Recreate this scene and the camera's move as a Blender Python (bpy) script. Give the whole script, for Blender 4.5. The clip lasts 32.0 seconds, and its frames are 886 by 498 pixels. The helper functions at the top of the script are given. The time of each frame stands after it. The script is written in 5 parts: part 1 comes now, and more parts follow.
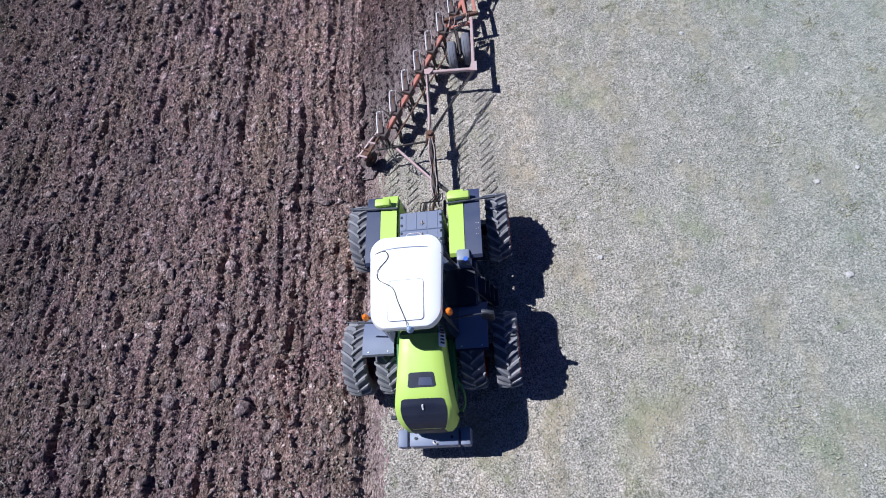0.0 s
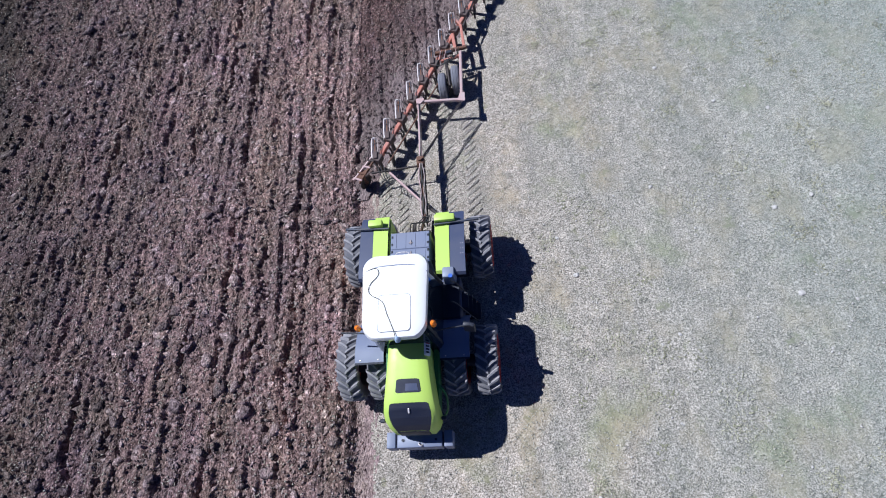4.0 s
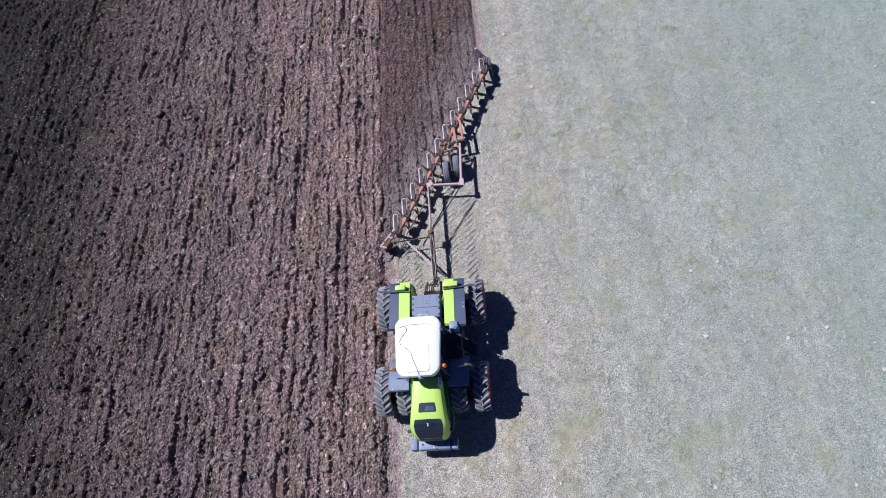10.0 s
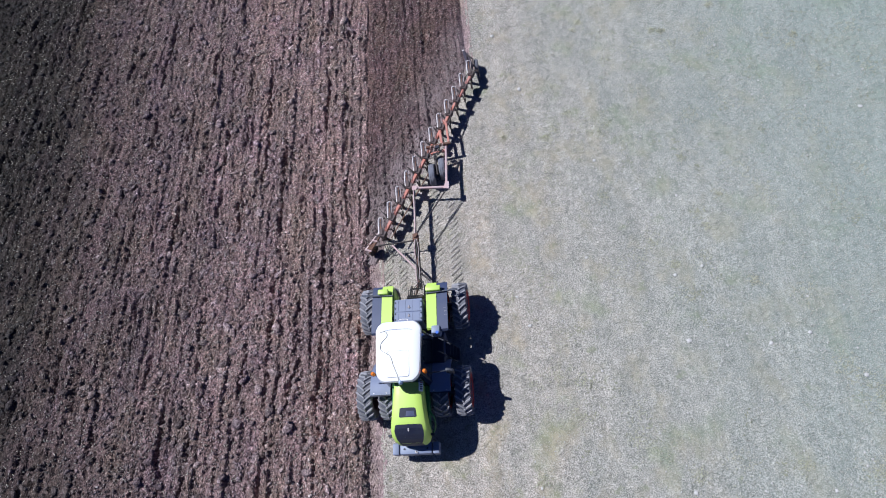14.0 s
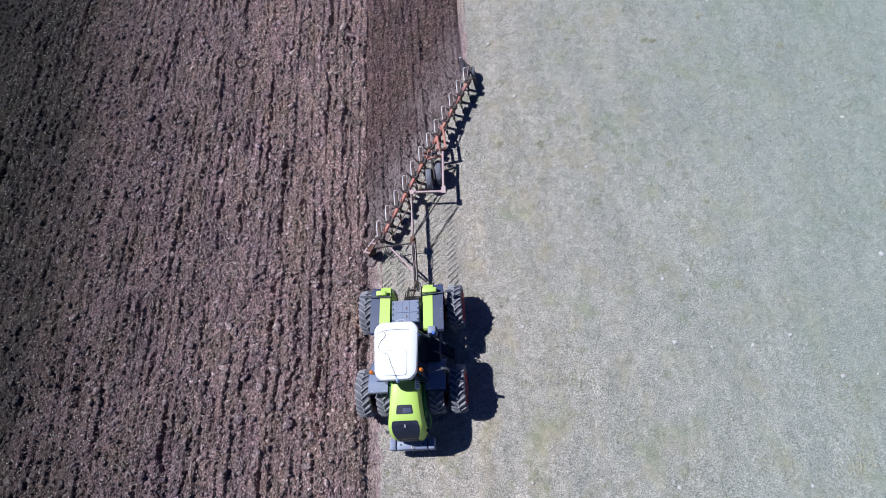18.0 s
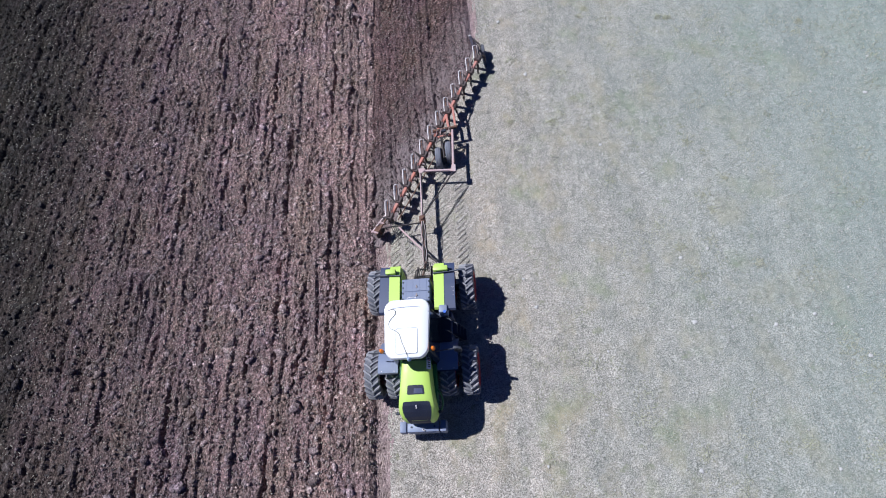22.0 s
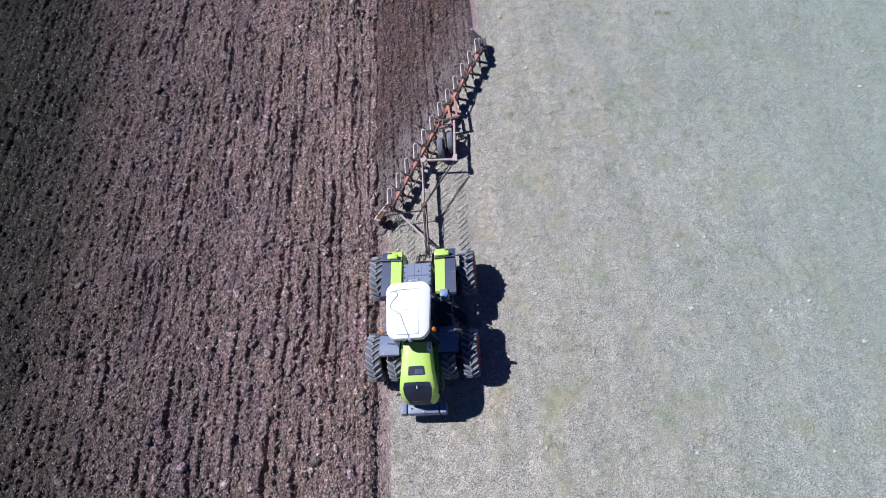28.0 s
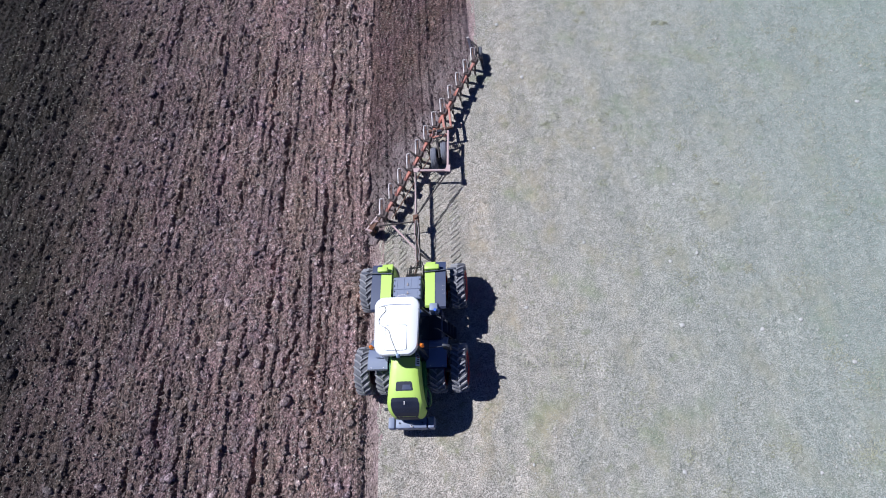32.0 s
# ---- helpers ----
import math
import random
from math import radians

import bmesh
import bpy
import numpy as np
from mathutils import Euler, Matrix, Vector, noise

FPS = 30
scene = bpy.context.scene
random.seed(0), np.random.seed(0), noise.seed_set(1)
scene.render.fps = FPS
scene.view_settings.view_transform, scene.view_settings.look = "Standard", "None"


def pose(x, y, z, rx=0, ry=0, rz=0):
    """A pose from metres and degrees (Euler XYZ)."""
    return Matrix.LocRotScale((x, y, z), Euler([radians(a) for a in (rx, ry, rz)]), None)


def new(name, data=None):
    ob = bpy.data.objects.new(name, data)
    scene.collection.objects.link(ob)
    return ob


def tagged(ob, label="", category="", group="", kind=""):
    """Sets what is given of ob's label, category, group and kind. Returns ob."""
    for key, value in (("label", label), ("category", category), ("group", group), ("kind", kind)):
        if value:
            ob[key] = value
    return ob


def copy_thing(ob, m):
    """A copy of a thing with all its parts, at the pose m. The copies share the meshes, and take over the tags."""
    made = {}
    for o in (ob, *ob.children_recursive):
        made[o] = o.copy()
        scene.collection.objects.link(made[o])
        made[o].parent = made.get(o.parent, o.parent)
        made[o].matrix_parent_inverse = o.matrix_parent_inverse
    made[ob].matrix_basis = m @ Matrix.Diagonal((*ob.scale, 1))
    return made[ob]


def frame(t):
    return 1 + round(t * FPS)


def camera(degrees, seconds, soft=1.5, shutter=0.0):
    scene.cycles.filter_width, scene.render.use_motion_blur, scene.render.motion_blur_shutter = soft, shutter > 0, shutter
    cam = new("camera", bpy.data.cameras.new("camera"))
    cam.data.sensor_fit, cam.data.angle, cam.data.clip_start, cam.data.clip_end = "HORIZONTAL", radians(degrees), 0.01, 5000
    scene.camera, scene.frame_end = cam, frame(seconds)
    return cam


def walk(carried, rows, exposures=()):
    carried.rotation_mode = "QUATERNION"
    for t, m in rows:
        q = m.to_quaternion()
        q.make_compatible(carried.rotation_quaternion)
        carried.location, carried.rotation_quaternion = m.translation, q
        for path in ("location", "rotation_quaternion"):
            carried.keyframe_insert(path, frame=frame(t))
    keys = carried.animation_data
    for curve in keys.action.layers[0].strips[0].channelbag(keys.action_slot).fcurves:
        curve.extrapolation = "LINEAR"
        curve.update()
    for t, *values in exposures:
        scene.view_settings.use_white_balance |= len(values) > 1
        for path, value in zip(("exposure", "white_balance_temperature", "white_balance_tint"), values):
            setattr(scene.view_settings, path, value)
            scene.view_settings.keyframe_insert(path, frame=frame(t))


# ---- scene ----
# the camera: a drone that keeps over the tractor and climbs
cam = camera(75.92, 32.0, soft=1.0)
PATH = [
    (0.0, pose(1.559, -2.874, 15.437, 25.244, 8.941, -3.344)),
    (0.5, pose(1.624, -2.990, 15.739, 25.913, 8.904, -3.253)),
    (1.0, pose(1.657, -3.077, 15.737, 26.346, 9.028, -3.288)),
    (1.5, pose(1.682, -3.129, 15.784, 26.557, 8.960, -3.133)),
    (2.0, pose(1.727, -3.192, 15.833, 26.712, 8.669, -3.014)),
    (2.5, pose(1.766, -3.292, 16.051, 27.050, 8.699, -3.000)),
    (3.0, pose(1.858, -3.334, 16.250, 26.987, 8.723, -3.025)),
    (3.5, pose(1.947, -3.393, 16.432, 26.822, 8.540, -2.989)),
    (5.5, pose(2.085, -3.400, 17.762, 26.623, 8.408, -3.143)),
    (6.0, pose(2.062, -3.466, 18.393, 26.752, 8.314, -3.111)),
    (6.5, pose(2.106, -3.440, 19.422, 26.438, 8.175, -3.185)),
    (7.0, pose(2.063, -3.759, 20.461, 26.607, 8.118, -3.285)),
    (7.5, pose(1.968, -3.868, 21.824, 26.533, 8.086, -3.536)),
    (8.0, pose(2.015, -3.867, 22.824, 26.326, 8.029, -3.550)),
    (8.5, pose(2.194, -3.955, 23.358, 26.199, 8.084, -3.704)),
    (9.0, pose(2.322, -4.108, 23.528, 26.280, 8.194, -3.635)),
    (9.5, pose(2.444, -4.162, 23.553, 26.398, 8.240, -3.566)),
    (10.0, pose(2.568, -4.092, 23.498, 26.232, 8.229, -3.570)),
    (10.5, pose(2.569, -4.121, 23.491, 26.184, 8.049, -3.637)),
    (11.0, pose(2.655, -4.121, 23.442, 26.042, 8.058, -3.625)),
    (11.5, pose(2.702, -4.081, 23.295, 26.015, 8.054, -3.473)),
    (12.0, pose(2.669, -3.997, 23.260, 25.920, 7.951, -3.623)),
    (12.5, pose(2.683, -3.961, 23.207, 26.078, 7.927, -3.606)),
    (13.0, pose(2.881, -3.892, 23.323, 26.043, 7.991, -3.561)),
    (13.5, pose(3.086, -3.841, 23.473, 25.921, 8.141, -3.597)),
    (14.0, pose(3.310, -3.872, 23.488, 25.973, 8.259, -3.499)),
    (14.5, pose(3.524, -3.741, 23.704, 25.993, 8.137, -3.368)),
    (16.5, pose(3.637, -3.744, 24.151, 25.760, 7.966, -3.438)),
    (17.0, pose(3.600, -3.867, 24.172, 25.904, 8.007, -3.266)),
    (17.5, pose(3.551, -3.926, 24.274, 25.849, 7.805, -3.177)),
    (18.0, pose(3.371, -4.041, 24.355, 25.772, 7.625, -3.296)),
    (18.5, pose(3.290, -4.298, 24.352, 25.967, 7.786, -3.220)),
    (19.0, pose(3.229, -4.417, 24.332, 25.793, 7.895, -3.244)),
    (19.5, pose(3.012, -4.533, 24.105, 25.969, 7.714, -3.238)),
    (20.0, pose(2.890, -4.581, 23.964, 25.807, 7.662, -3.269)),
    (20.5, pose(2.814, -4.677, 23.892, 25.930, 7.580, -3.149)),
    (21.0, pose(2.851, -4.534, 23.917, 25.771, 7.616, -3.146)),
    (21.5, pose(2.865, -4.509, 23.593, 25.725, 7.788, -3.340)),
    (22.0, pose(2.833, -4.530, 23.315, 25.797, 7.872, -3.269)),
    (22.5, pose(2.876, -4.515, 23.253, 25.817, 7.874, -3.211)),
    (23.0, pose(2.844, -4.624, 23.124, 26.012, 7.748, -3.165)),
    (23.5, pose(2.831, -4.766, 23.198, 26.096, 7.745, -3.253)),
    (24.0, pose(2.879, -4.979, 23.338, 26.221, 7.690, -3.162)),
    (24.5, pose(2.929, -5.087, 23.503, 26.252, 7.703, -3.073)),
    (25.0, pose(2.905, -5.145, 23.444, 26.110, 7.582, -3.158)),
    (25.5, pose(2.853, -5.214, 23.512, 26.125, 7.569, -3.193)),
    (26.0, pose(2.861, -5.234, 23.401, 26.089, 7.691, -3.267)),
    (26.5, pose(2.855, -5.276, 23.241, 26.137, 7.577, -3.206)),
    (28.5, pose(2.685, -5.432, 23.398, 26.418, 7.565, -2.546)),
    (29.0, pose(2.759, -5.327, 23.649, 26.188, 7.431, -2.185)),
    (29.5, pose(2.826, -5.196, 23.846, 26.085, 7.386, -2.213)),
    (30.0, pose(2.888, -5.117, 23.999, 26.059, 7.238, -2.219)),
    (30.5, pose(2.966, -5.058, 24.042, 26.119, 7.223, -2.198)),
    (31.0, pose(2.989, -4.917, 23.965, 26.102, 7.207, -2.160)),
    (31.5, pose(3.086, -4.762, 23.711, 26.034, 7.247, -2.170)),
    (32.0, pose(3.212, -4.721, 23.497, 25.984, 7.425, -2.185)),
]
walk(cam, PATH, [(0.0, 0.17, 5560, 11), (32.0, 0.17, 5560, 11)])

# ---- world, sun, exposure ----
SUN_DX, SUN_DY = 0.66, -0.22          # way that a shadow runs for each metre of height
sun_dir = Vector((SUN_DX, SUN_DY, -1.0)).normalized()
world = bpy.data.worlds.new("sky")
scene.world = world
world.use_nodes = True
wn = world.node_tree
sky = wn.nodes.new("ShaderNodeTexSky")
sky.sky_type = "NISHITA"
sky.sun_disc = False
sky.altitude, sky.air_density, sky.dust_density, sky.ozone_density = 1500.0, 0.52, 0.1, 6.0
sky.sun_elevation = math.asin(-sun_dir.z)
sky.sun_rotation = math.atan2(-sun_dir.x, -sun_dir.y)
deep = wn.nodes.new("ShaderNodeMix")          # a clear, deep blue sky
deep.data_type, deep.blend_type = "RGBA", "MULTIPLY"
deep.inputs[0].default_value, deep.inputs[7].default_value = 1.0, (0.86, 0.88, 1.28, 1)
wn.links.new(sky.outputs["Color"], deep.inputs[6])
wn.links.new(deep.outputs[2], wn.nodes["Background"].inputs["Color"])
wn.nodes["Background"].inputs["Strength"].default_value = 0.047
sun = new("sun", bpy.data.lights.new("sun", "SUN"))
sun.data.energy, sun.data.angle, sun.data.color = 5.0, radians(0.53), (1.0, 0.955, 0.89)
sun.matrix_world = Matrix.Translation((-20, 8, 35)) @ sun_dir.to_track_quat("-Z", "Y").to_matrix().to_4x4()


# ---- materials ----
def shader(name, base, rough=0.6, metal=0.0):
    m = bpy.data.materials.new(name)
    m.use_nodes = True
    b = m.node_tree.nodes["Principled BSDF"]
    b.inputs["Base Color"].default_value = (*base, 1)
    b.inputs["Roughness"].default_value = rough
    b.inputs["Metallic"].default_value = metal
    return m, m.node_tree, b


def noise_node(nt, scale, detail=4.0, rough=0.55, stretch=None):
    c = nt.nodes.new("ShaderNodeTexCoord")
    n = nt.nodes.new("ShaderNodeTexNoise")
    n.inputs["Scale"].default_value, n.inputs["Detail"].default_value, n.inputs["Roughness"].default_value = scale, detail, rough
    if stretch:
        k = nt.nodes.new("ShaderNodeMapping")
        k.inputs["Scale"].default_value = stretch
        nt.links.new(c.outputs["Object"], k.inputs["Vector"])
        nt.links.new(k.outputs["Vector"], n.inputs["Vector"])
    else:
        nt.links.new(c.outputs["Object"], n.inputs["Vector"])
    return n.outputs["Fac"]


def ramp(nt, fac, stops):
    r = nt.nodes.new("ShaderNodeValToRGB")
    while len(r.color_ramp.elements) < len(stops):
        r.color_ramp.elements.new(0.5)
    for e, (p, c) in zip(r.color_ramp.elements, stops):
        e.position, e.color = p, (*c, 1) if len(c) == 3 else c
    nt.links.new(fac, r.inputs["Fac"])
    return r.outputs["Color"]


def mix(nt, fac, a, b, kind="MIX"):
    x = nt.nodes.new("ShaderNodeMix")
    x.data_type, x.blend_type = "RGBA", kind
    if isinstance(fac, (int, float)):
        x.inputs[0].default_value = fac
    else:
        nt.links.new(fac, x.inputs[0])
    for socket, v in ((x.inputs[6], a), (x.inputs[7], b)):
        if isinstance(v, tuple):
            socket.default_value = (*v, 1)
        else:
            nt.links.new(v, socket)
    return x.outputs[2]


def bump(nt, b, height, strength, distance):
    k = nt.nodes.new("ShaderNodeBump")
    k.inputs["Strength"].default_value, k.inputs["Distance"].default_value = strength, distance
    nt.links.new(height, k.inputs["Height"])
    nt.links.new(k.outputs["Normal"], b.inputs["Normal"])


def paint(name, base, rough, dust=0.25, dust_colour=(0.30, 0.26, 0.22), metal=0.0, scale=1.7):
    """Paint or plastic with field dust on it, in blotches and in fine grain."""
    m, nt, b = shader(name, base, rough, metal)
    big = ramp(nt, noise_node(nt, scale, 5), [(0.42, (0, 0, 0)), (0.75, (1, 1, 1))])
    fine = ramp(nt, noise_node(nt, 45, 3), [(0.45, (0, 0, 0)), (0.8, (1, 1, 1))])
    spots = mix(nt, 0.35, big, fine)
    fac = mix(nt, 1.0, spots, (dust, dust, dust), "MULTIPLY")
    nt.links.new(mix(nt, fac, base, dust_colour), b.inputs["Base Color"])
    r = nt.nodes.new("ShaderNodeMapRange")
    r.inputs["To Min"].default_value, r.inputs["To Max"].default_value = rough, min(1.0, rough + 0.35)
    nt.links.new(spots, r.inputs["Value"])
    nt.links.new(r.outputs["Result"], b.inputs["Roughness"])
    bump(nt, b, noise_node(nt, 60, 2), 0.08, 0.004)
    return m


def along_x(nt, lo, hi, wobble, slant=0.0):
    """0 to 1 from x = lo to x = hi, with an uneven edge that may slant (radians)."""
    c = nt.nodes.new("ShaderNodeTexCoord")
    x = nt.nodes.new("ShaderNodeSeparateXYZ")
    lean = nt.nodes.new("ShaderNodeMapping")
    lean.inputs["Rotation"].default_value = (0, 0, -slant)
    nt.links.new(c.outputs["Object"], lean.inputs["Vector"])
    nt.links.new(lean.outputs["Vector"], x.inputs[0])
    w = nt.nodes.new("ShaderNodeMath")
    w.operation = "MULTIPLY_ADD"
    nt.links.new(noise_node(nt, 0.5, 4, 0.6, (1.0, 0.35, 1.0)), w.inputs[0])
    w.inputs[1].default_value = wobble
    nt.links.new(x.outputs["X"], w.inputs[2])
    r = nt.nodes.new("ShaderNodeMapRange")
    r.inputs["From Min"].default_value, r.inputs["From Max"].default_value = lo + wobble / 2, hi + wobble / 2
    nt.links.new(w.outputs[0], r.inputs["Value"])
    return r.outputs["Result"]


def soil(name, dark, mid, pale, tint, vignette=False, clods=True, loose=False, dusty=False):
    m, nt, b = shader(name, mid, 0.95)
    b.inputs["Specular IOR Level"].default_value = 0.2
    a = ramp(nt, noise_node(nt, 9.0, 7, 0.7), [(0.33, dark), (0.52, mid), (0.71, pale)])
    broad = ramp(nt, noise_node(nt, 0.22, 4, 0.6, (2.2, 0.6, 1)), [(0.34, (0.78, 0.775, 0.785)), (0.66, tint)])
    c = mix(nt, 1.0, a, broad, "MULTIPLY")
    grain = ramp(nt, noise_node(nt, 26.0, 5, 0.72, (1.0, 0.62, 1.0)), [(0.38, (0.58, 0.57, 0.57)), (0.50, (1.0, 1.0, 1.0)), (0.66, (1.50, 1.48, 1.465))])
    c = mix(nt, 1.0, c, grain, "MULTIPLY")
    co = nt.nodes.new("ShaderNodeTexCoord")
    vo = nt.nodes.new("ShaderNodeTexVoronoi")
    vo.inputs["Scale"].default_value = 13.0
    nt.links.new(co.outputs["Object"], vo.inputs["Vector"])
    if clods:
        c = mix(nt, 1.0, c, ramp(nt, vo.outputs["Color"], [(0.20, (0.74, 0.73, 0.73)), (0.50, (1.0, 1.0, 1.0)), (0.66, (1.25, 1.24, 1.23)), (0.80, (1.6, 1.58, 1.565))]), "MULTIPLY")
    fleck = ramp(nt, noise_node(nt, 17.0, 3, 0.55, (1.0, 0.7, 1.0)), [(0.61, (0, 0, 0)), (0.68, (0.75, 0.75, 0.75))])
    if clods:
        c = mix(nt, fleck, c, (0.38, 0.345, 0.315))
    dry = ramp(nt, noise_node(nt, 2.4, 5, 0.65), [(0.36, (0.80, 0.80, 0.81)), (0.52, (1.0, 1.0, 1.0)), (0.68, (1.35, 1.34, 1.34))])
    c = mix(nt, 1.0, c, dry, "MULTIPLY")
    mould = ramp(nt, noise_node(nt, 0.8, 5, 0.6, (1.6, 0.7, 1)), [(0.55, (0, 0, 0)), (0.72, (0.28, 0.28, 0.28))])
    c = mix(nt, mould, c, (0.155, 0.135, 0.105))
    # broad patches of a purple and of an olive cast
    hue = ramp(nt, noise_node(nt, 0.45, 5, 0.65, (1.5, 0.8, 1)), [(0.34, (1.01, 0.965, 1.06)), (0.5, (1.0, 1.0, 1.0)), (0.66, (0.995, 1.01, 0.91))])
    c = mix(nt, 1.0, c, hue, "MULTIPLY")
    if loose:
        # every loose piece has dried to its own tone
        geo = nt.nodes.new("ShaderNodeNewGeometry")
        c = mix(nt, 1.0, c, ramp(nt, geo.outputs["Random Per Island"], [(0.0, (0.62, 0.61, 0.61)), (0.5, (1.0, 1.0, 1.0)), (0.85, (1.35, 1.34, 1.33)), (1.0, (1.75, 1.74, 1.72))]), "MULTIPLY")
    if dusty:
        # airborne dust haze painted into the colour behind the plough's slanting line, in blotches
        fall = nt.nodes.new("ShaderNodeVectorMath")
        fall.operation = "DOT_PRODUCT"
        nt.links.new(co.outputs["Object"], fall.inputs[0])
        fall.inputs[1].default_value = (-0.886, 0.464, 0.0)
        near = nt.nodes.new("ShaderNodeMapRange")
        near.inputs["From Min"].default_value, near.inputs["From Max"].default_value = 9.0, 6.1
        nt.links.new(fall.outputs["Value"], near.inputs["Value"])
        haze = ramp(nt, noise_node(nt, 0.55, 4, 0.6), [(0.32, (0.12, 0.12, 0.12)), (0.60, (0.84, 0.84, 0.84))])
        c = mix(nt, mix(nt, 1.0, haze, near.outputs["Result"], "MULTIPLY"), c, (0.36, 0.298, 0.296))
    if vignette:
        # lens vignette painted into the soil colour: darker, with some green, towards low x
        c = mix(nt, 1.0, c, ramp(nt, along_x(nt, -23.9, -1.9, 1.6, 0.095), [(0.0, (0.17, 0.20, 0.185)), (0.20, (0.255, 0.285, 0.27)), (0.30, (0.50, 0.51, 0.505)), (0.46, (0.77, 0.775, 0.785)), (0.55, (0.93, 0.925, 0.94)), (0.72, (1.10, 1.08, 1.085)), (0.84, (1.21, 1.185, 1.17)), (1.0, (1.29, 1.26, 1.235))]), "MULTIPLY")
    nt.links.new(c, b.inputs["Base Color"])
    # crumbs with broken facets under the fine grain
    turn = nt.nodes.new("ShaderNodeMapping")
    turn.inputs["Rotation"].default_value, turn.inputs["Scale"].default_value = (0, 0, 0.35), (1.0, 0.62, 1.0)
    nt.links.new(co.outputs["Object"], turn.inputs["Vector"])
    facet = nt.nodes.new("ShaderNodeTexVoronoi")
    facet.inputs["Scale"].default_value = 17.0
    nt.links.new(turn.outputs["Vector"], facet.inputs["Vector"])
    sum_ = nt.nodes.new("ShaderNodeMath")
    sum_.operation, sum_.inputs[1].default_value = "MULTIPLY_ADD", -0.8
    nt.links.new(facet.outputs["Distance"], sum_.inputs[0])
    nt.links.new(noise_node(nt, 17.0, 6, 0.72, (1.0, 0.7, 1.0)), sum_.inputs[2])
    bump(nt, b, sum_.outputs[0], 1.0, 0.07)
    return m


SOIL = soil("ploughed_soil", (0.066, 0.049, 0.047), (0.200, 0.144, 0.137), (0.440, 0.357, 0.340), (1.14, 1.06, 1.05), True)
FRESH = soil("fresh_soil", (0.040, 0.027, 0.026), (0.117, 0.076, 0.072), (0.294, 0.210, 0.198), (1.1, 1.04, 1.03), dusty=True)
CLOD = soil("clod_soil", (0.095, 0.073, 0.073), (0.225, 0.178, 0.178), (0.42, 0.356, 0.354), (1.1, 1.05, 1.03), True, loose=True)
FRESHCLOD = soil("fresh_clod_soil", (0.07, 0.05, 0.049), (0.19, 0.142, 0.140), (0.40, 0.325, 0.318), (1.1, 1.04, 1.03), False, False, loose=True)
WALLSOIL = soil("furrow_wall_soil", (0.25, 0.185, 0.172), (0.37, 0.285, 0.265), (0.47, 0.38, 0.36), (1.05, 1.03, 1.02), False, False)

DRYCLOD = soil("dry_clod_soil", (0.20, 0.168, 0.160), (0.34, 0.292, 0.280), (0.48, 0.428, 0.412), (1.05, 1.03, 1.02), True, False, loose=True)


def stubble():
    m, nt, b = shader("dry_stubble", (0.3, 0.29, 0.25), 0.95)
    b.inputs["Specular IOR Level"].default_value = 0.15
    a = ramp(nt, noise_node(nt, 23.0, 4, 0.64), [(0.335, (0.080, 0.076, 0.067)), (0.49, (0.298, 0.286, 0.263)), (0.655, (0.63, 0.613, 0.587))])
    row = ramp(nt, noise_node(nt, 0.35, 5, 0.6, (2.4, 0.5, 1)), [(0.32, (0.80, 0.81, 0.80)), (0.68, (1.12, 1.10, 1.07))])
    c = mix(nt, 1.0, a, row, "MULTIPLY")
    green = ramp(nt, noise_node(nt, 0.33, 6, 0.62), [(0.55, (0, 0, 0)), (0.70, (0.65, 0.65, 0.65))])
    c = mix(nt, green, c, (0.20, 0.235, 0.125))
    tan = ramp(nt, noise_node(nt, 0.5, 5, 0.6, (1.3, 0.9, 1)), [(0.51, (0, 0, 0)), (0.68, (0.6, 0.6, 0.6))])
    c = mix(nt, tan, c, (0.33, 0.29, 0.20))
    patch = ramp(nt, noise_node(nt, 2.1, 7, 0.72), [(0.33, (0.72, 0.74, 0.71)), (0.5, (1.0, 1.0, 1.0)), (0.67, (1.20, 1.19, 1.17))])
    c = mix(nt, 1.0, c, patch, "MULTIPLY")
    tuft = ramp(nt, noise_node(nt, 1.3, 5, 0.7), [(0.60, (0, 0, 0)), (0.68, (0.75, 0.75, 0.75))])
    c = mix(nt, tuft, c, (0.20, 0.21, 0.13))
    # trodden drier growth next to the ploughing
    c = mix(nt, 1.0, c, mix(nt, along_x(nt, 1.0, 17.0, 6.0), (1.10, 1.02, 0.98), (1.0, 1.0, 1.0)), "MULTIPLY")
    # greener growth away from the ploughing, with the lens's green vignette painted in
    green_vignette = mix(nt, 1.0, mix(nt, along_x(nt, 1.0, 23.0, 7.0), (0.0, 0.0, 0.0), (1.0, 1.0, 1.0)), (0.6, 0.6, 0.6), "MULTIPLY")
    c = mix(nt, green_vignette, c, (0.225, 0.288, 0.25))
    nt.links.new(c, b.inputs["Base Color"])
    bump(nt, b, noise_node(nt, 30.0, 5, 0.7), 0.5, 0.025)
    return m


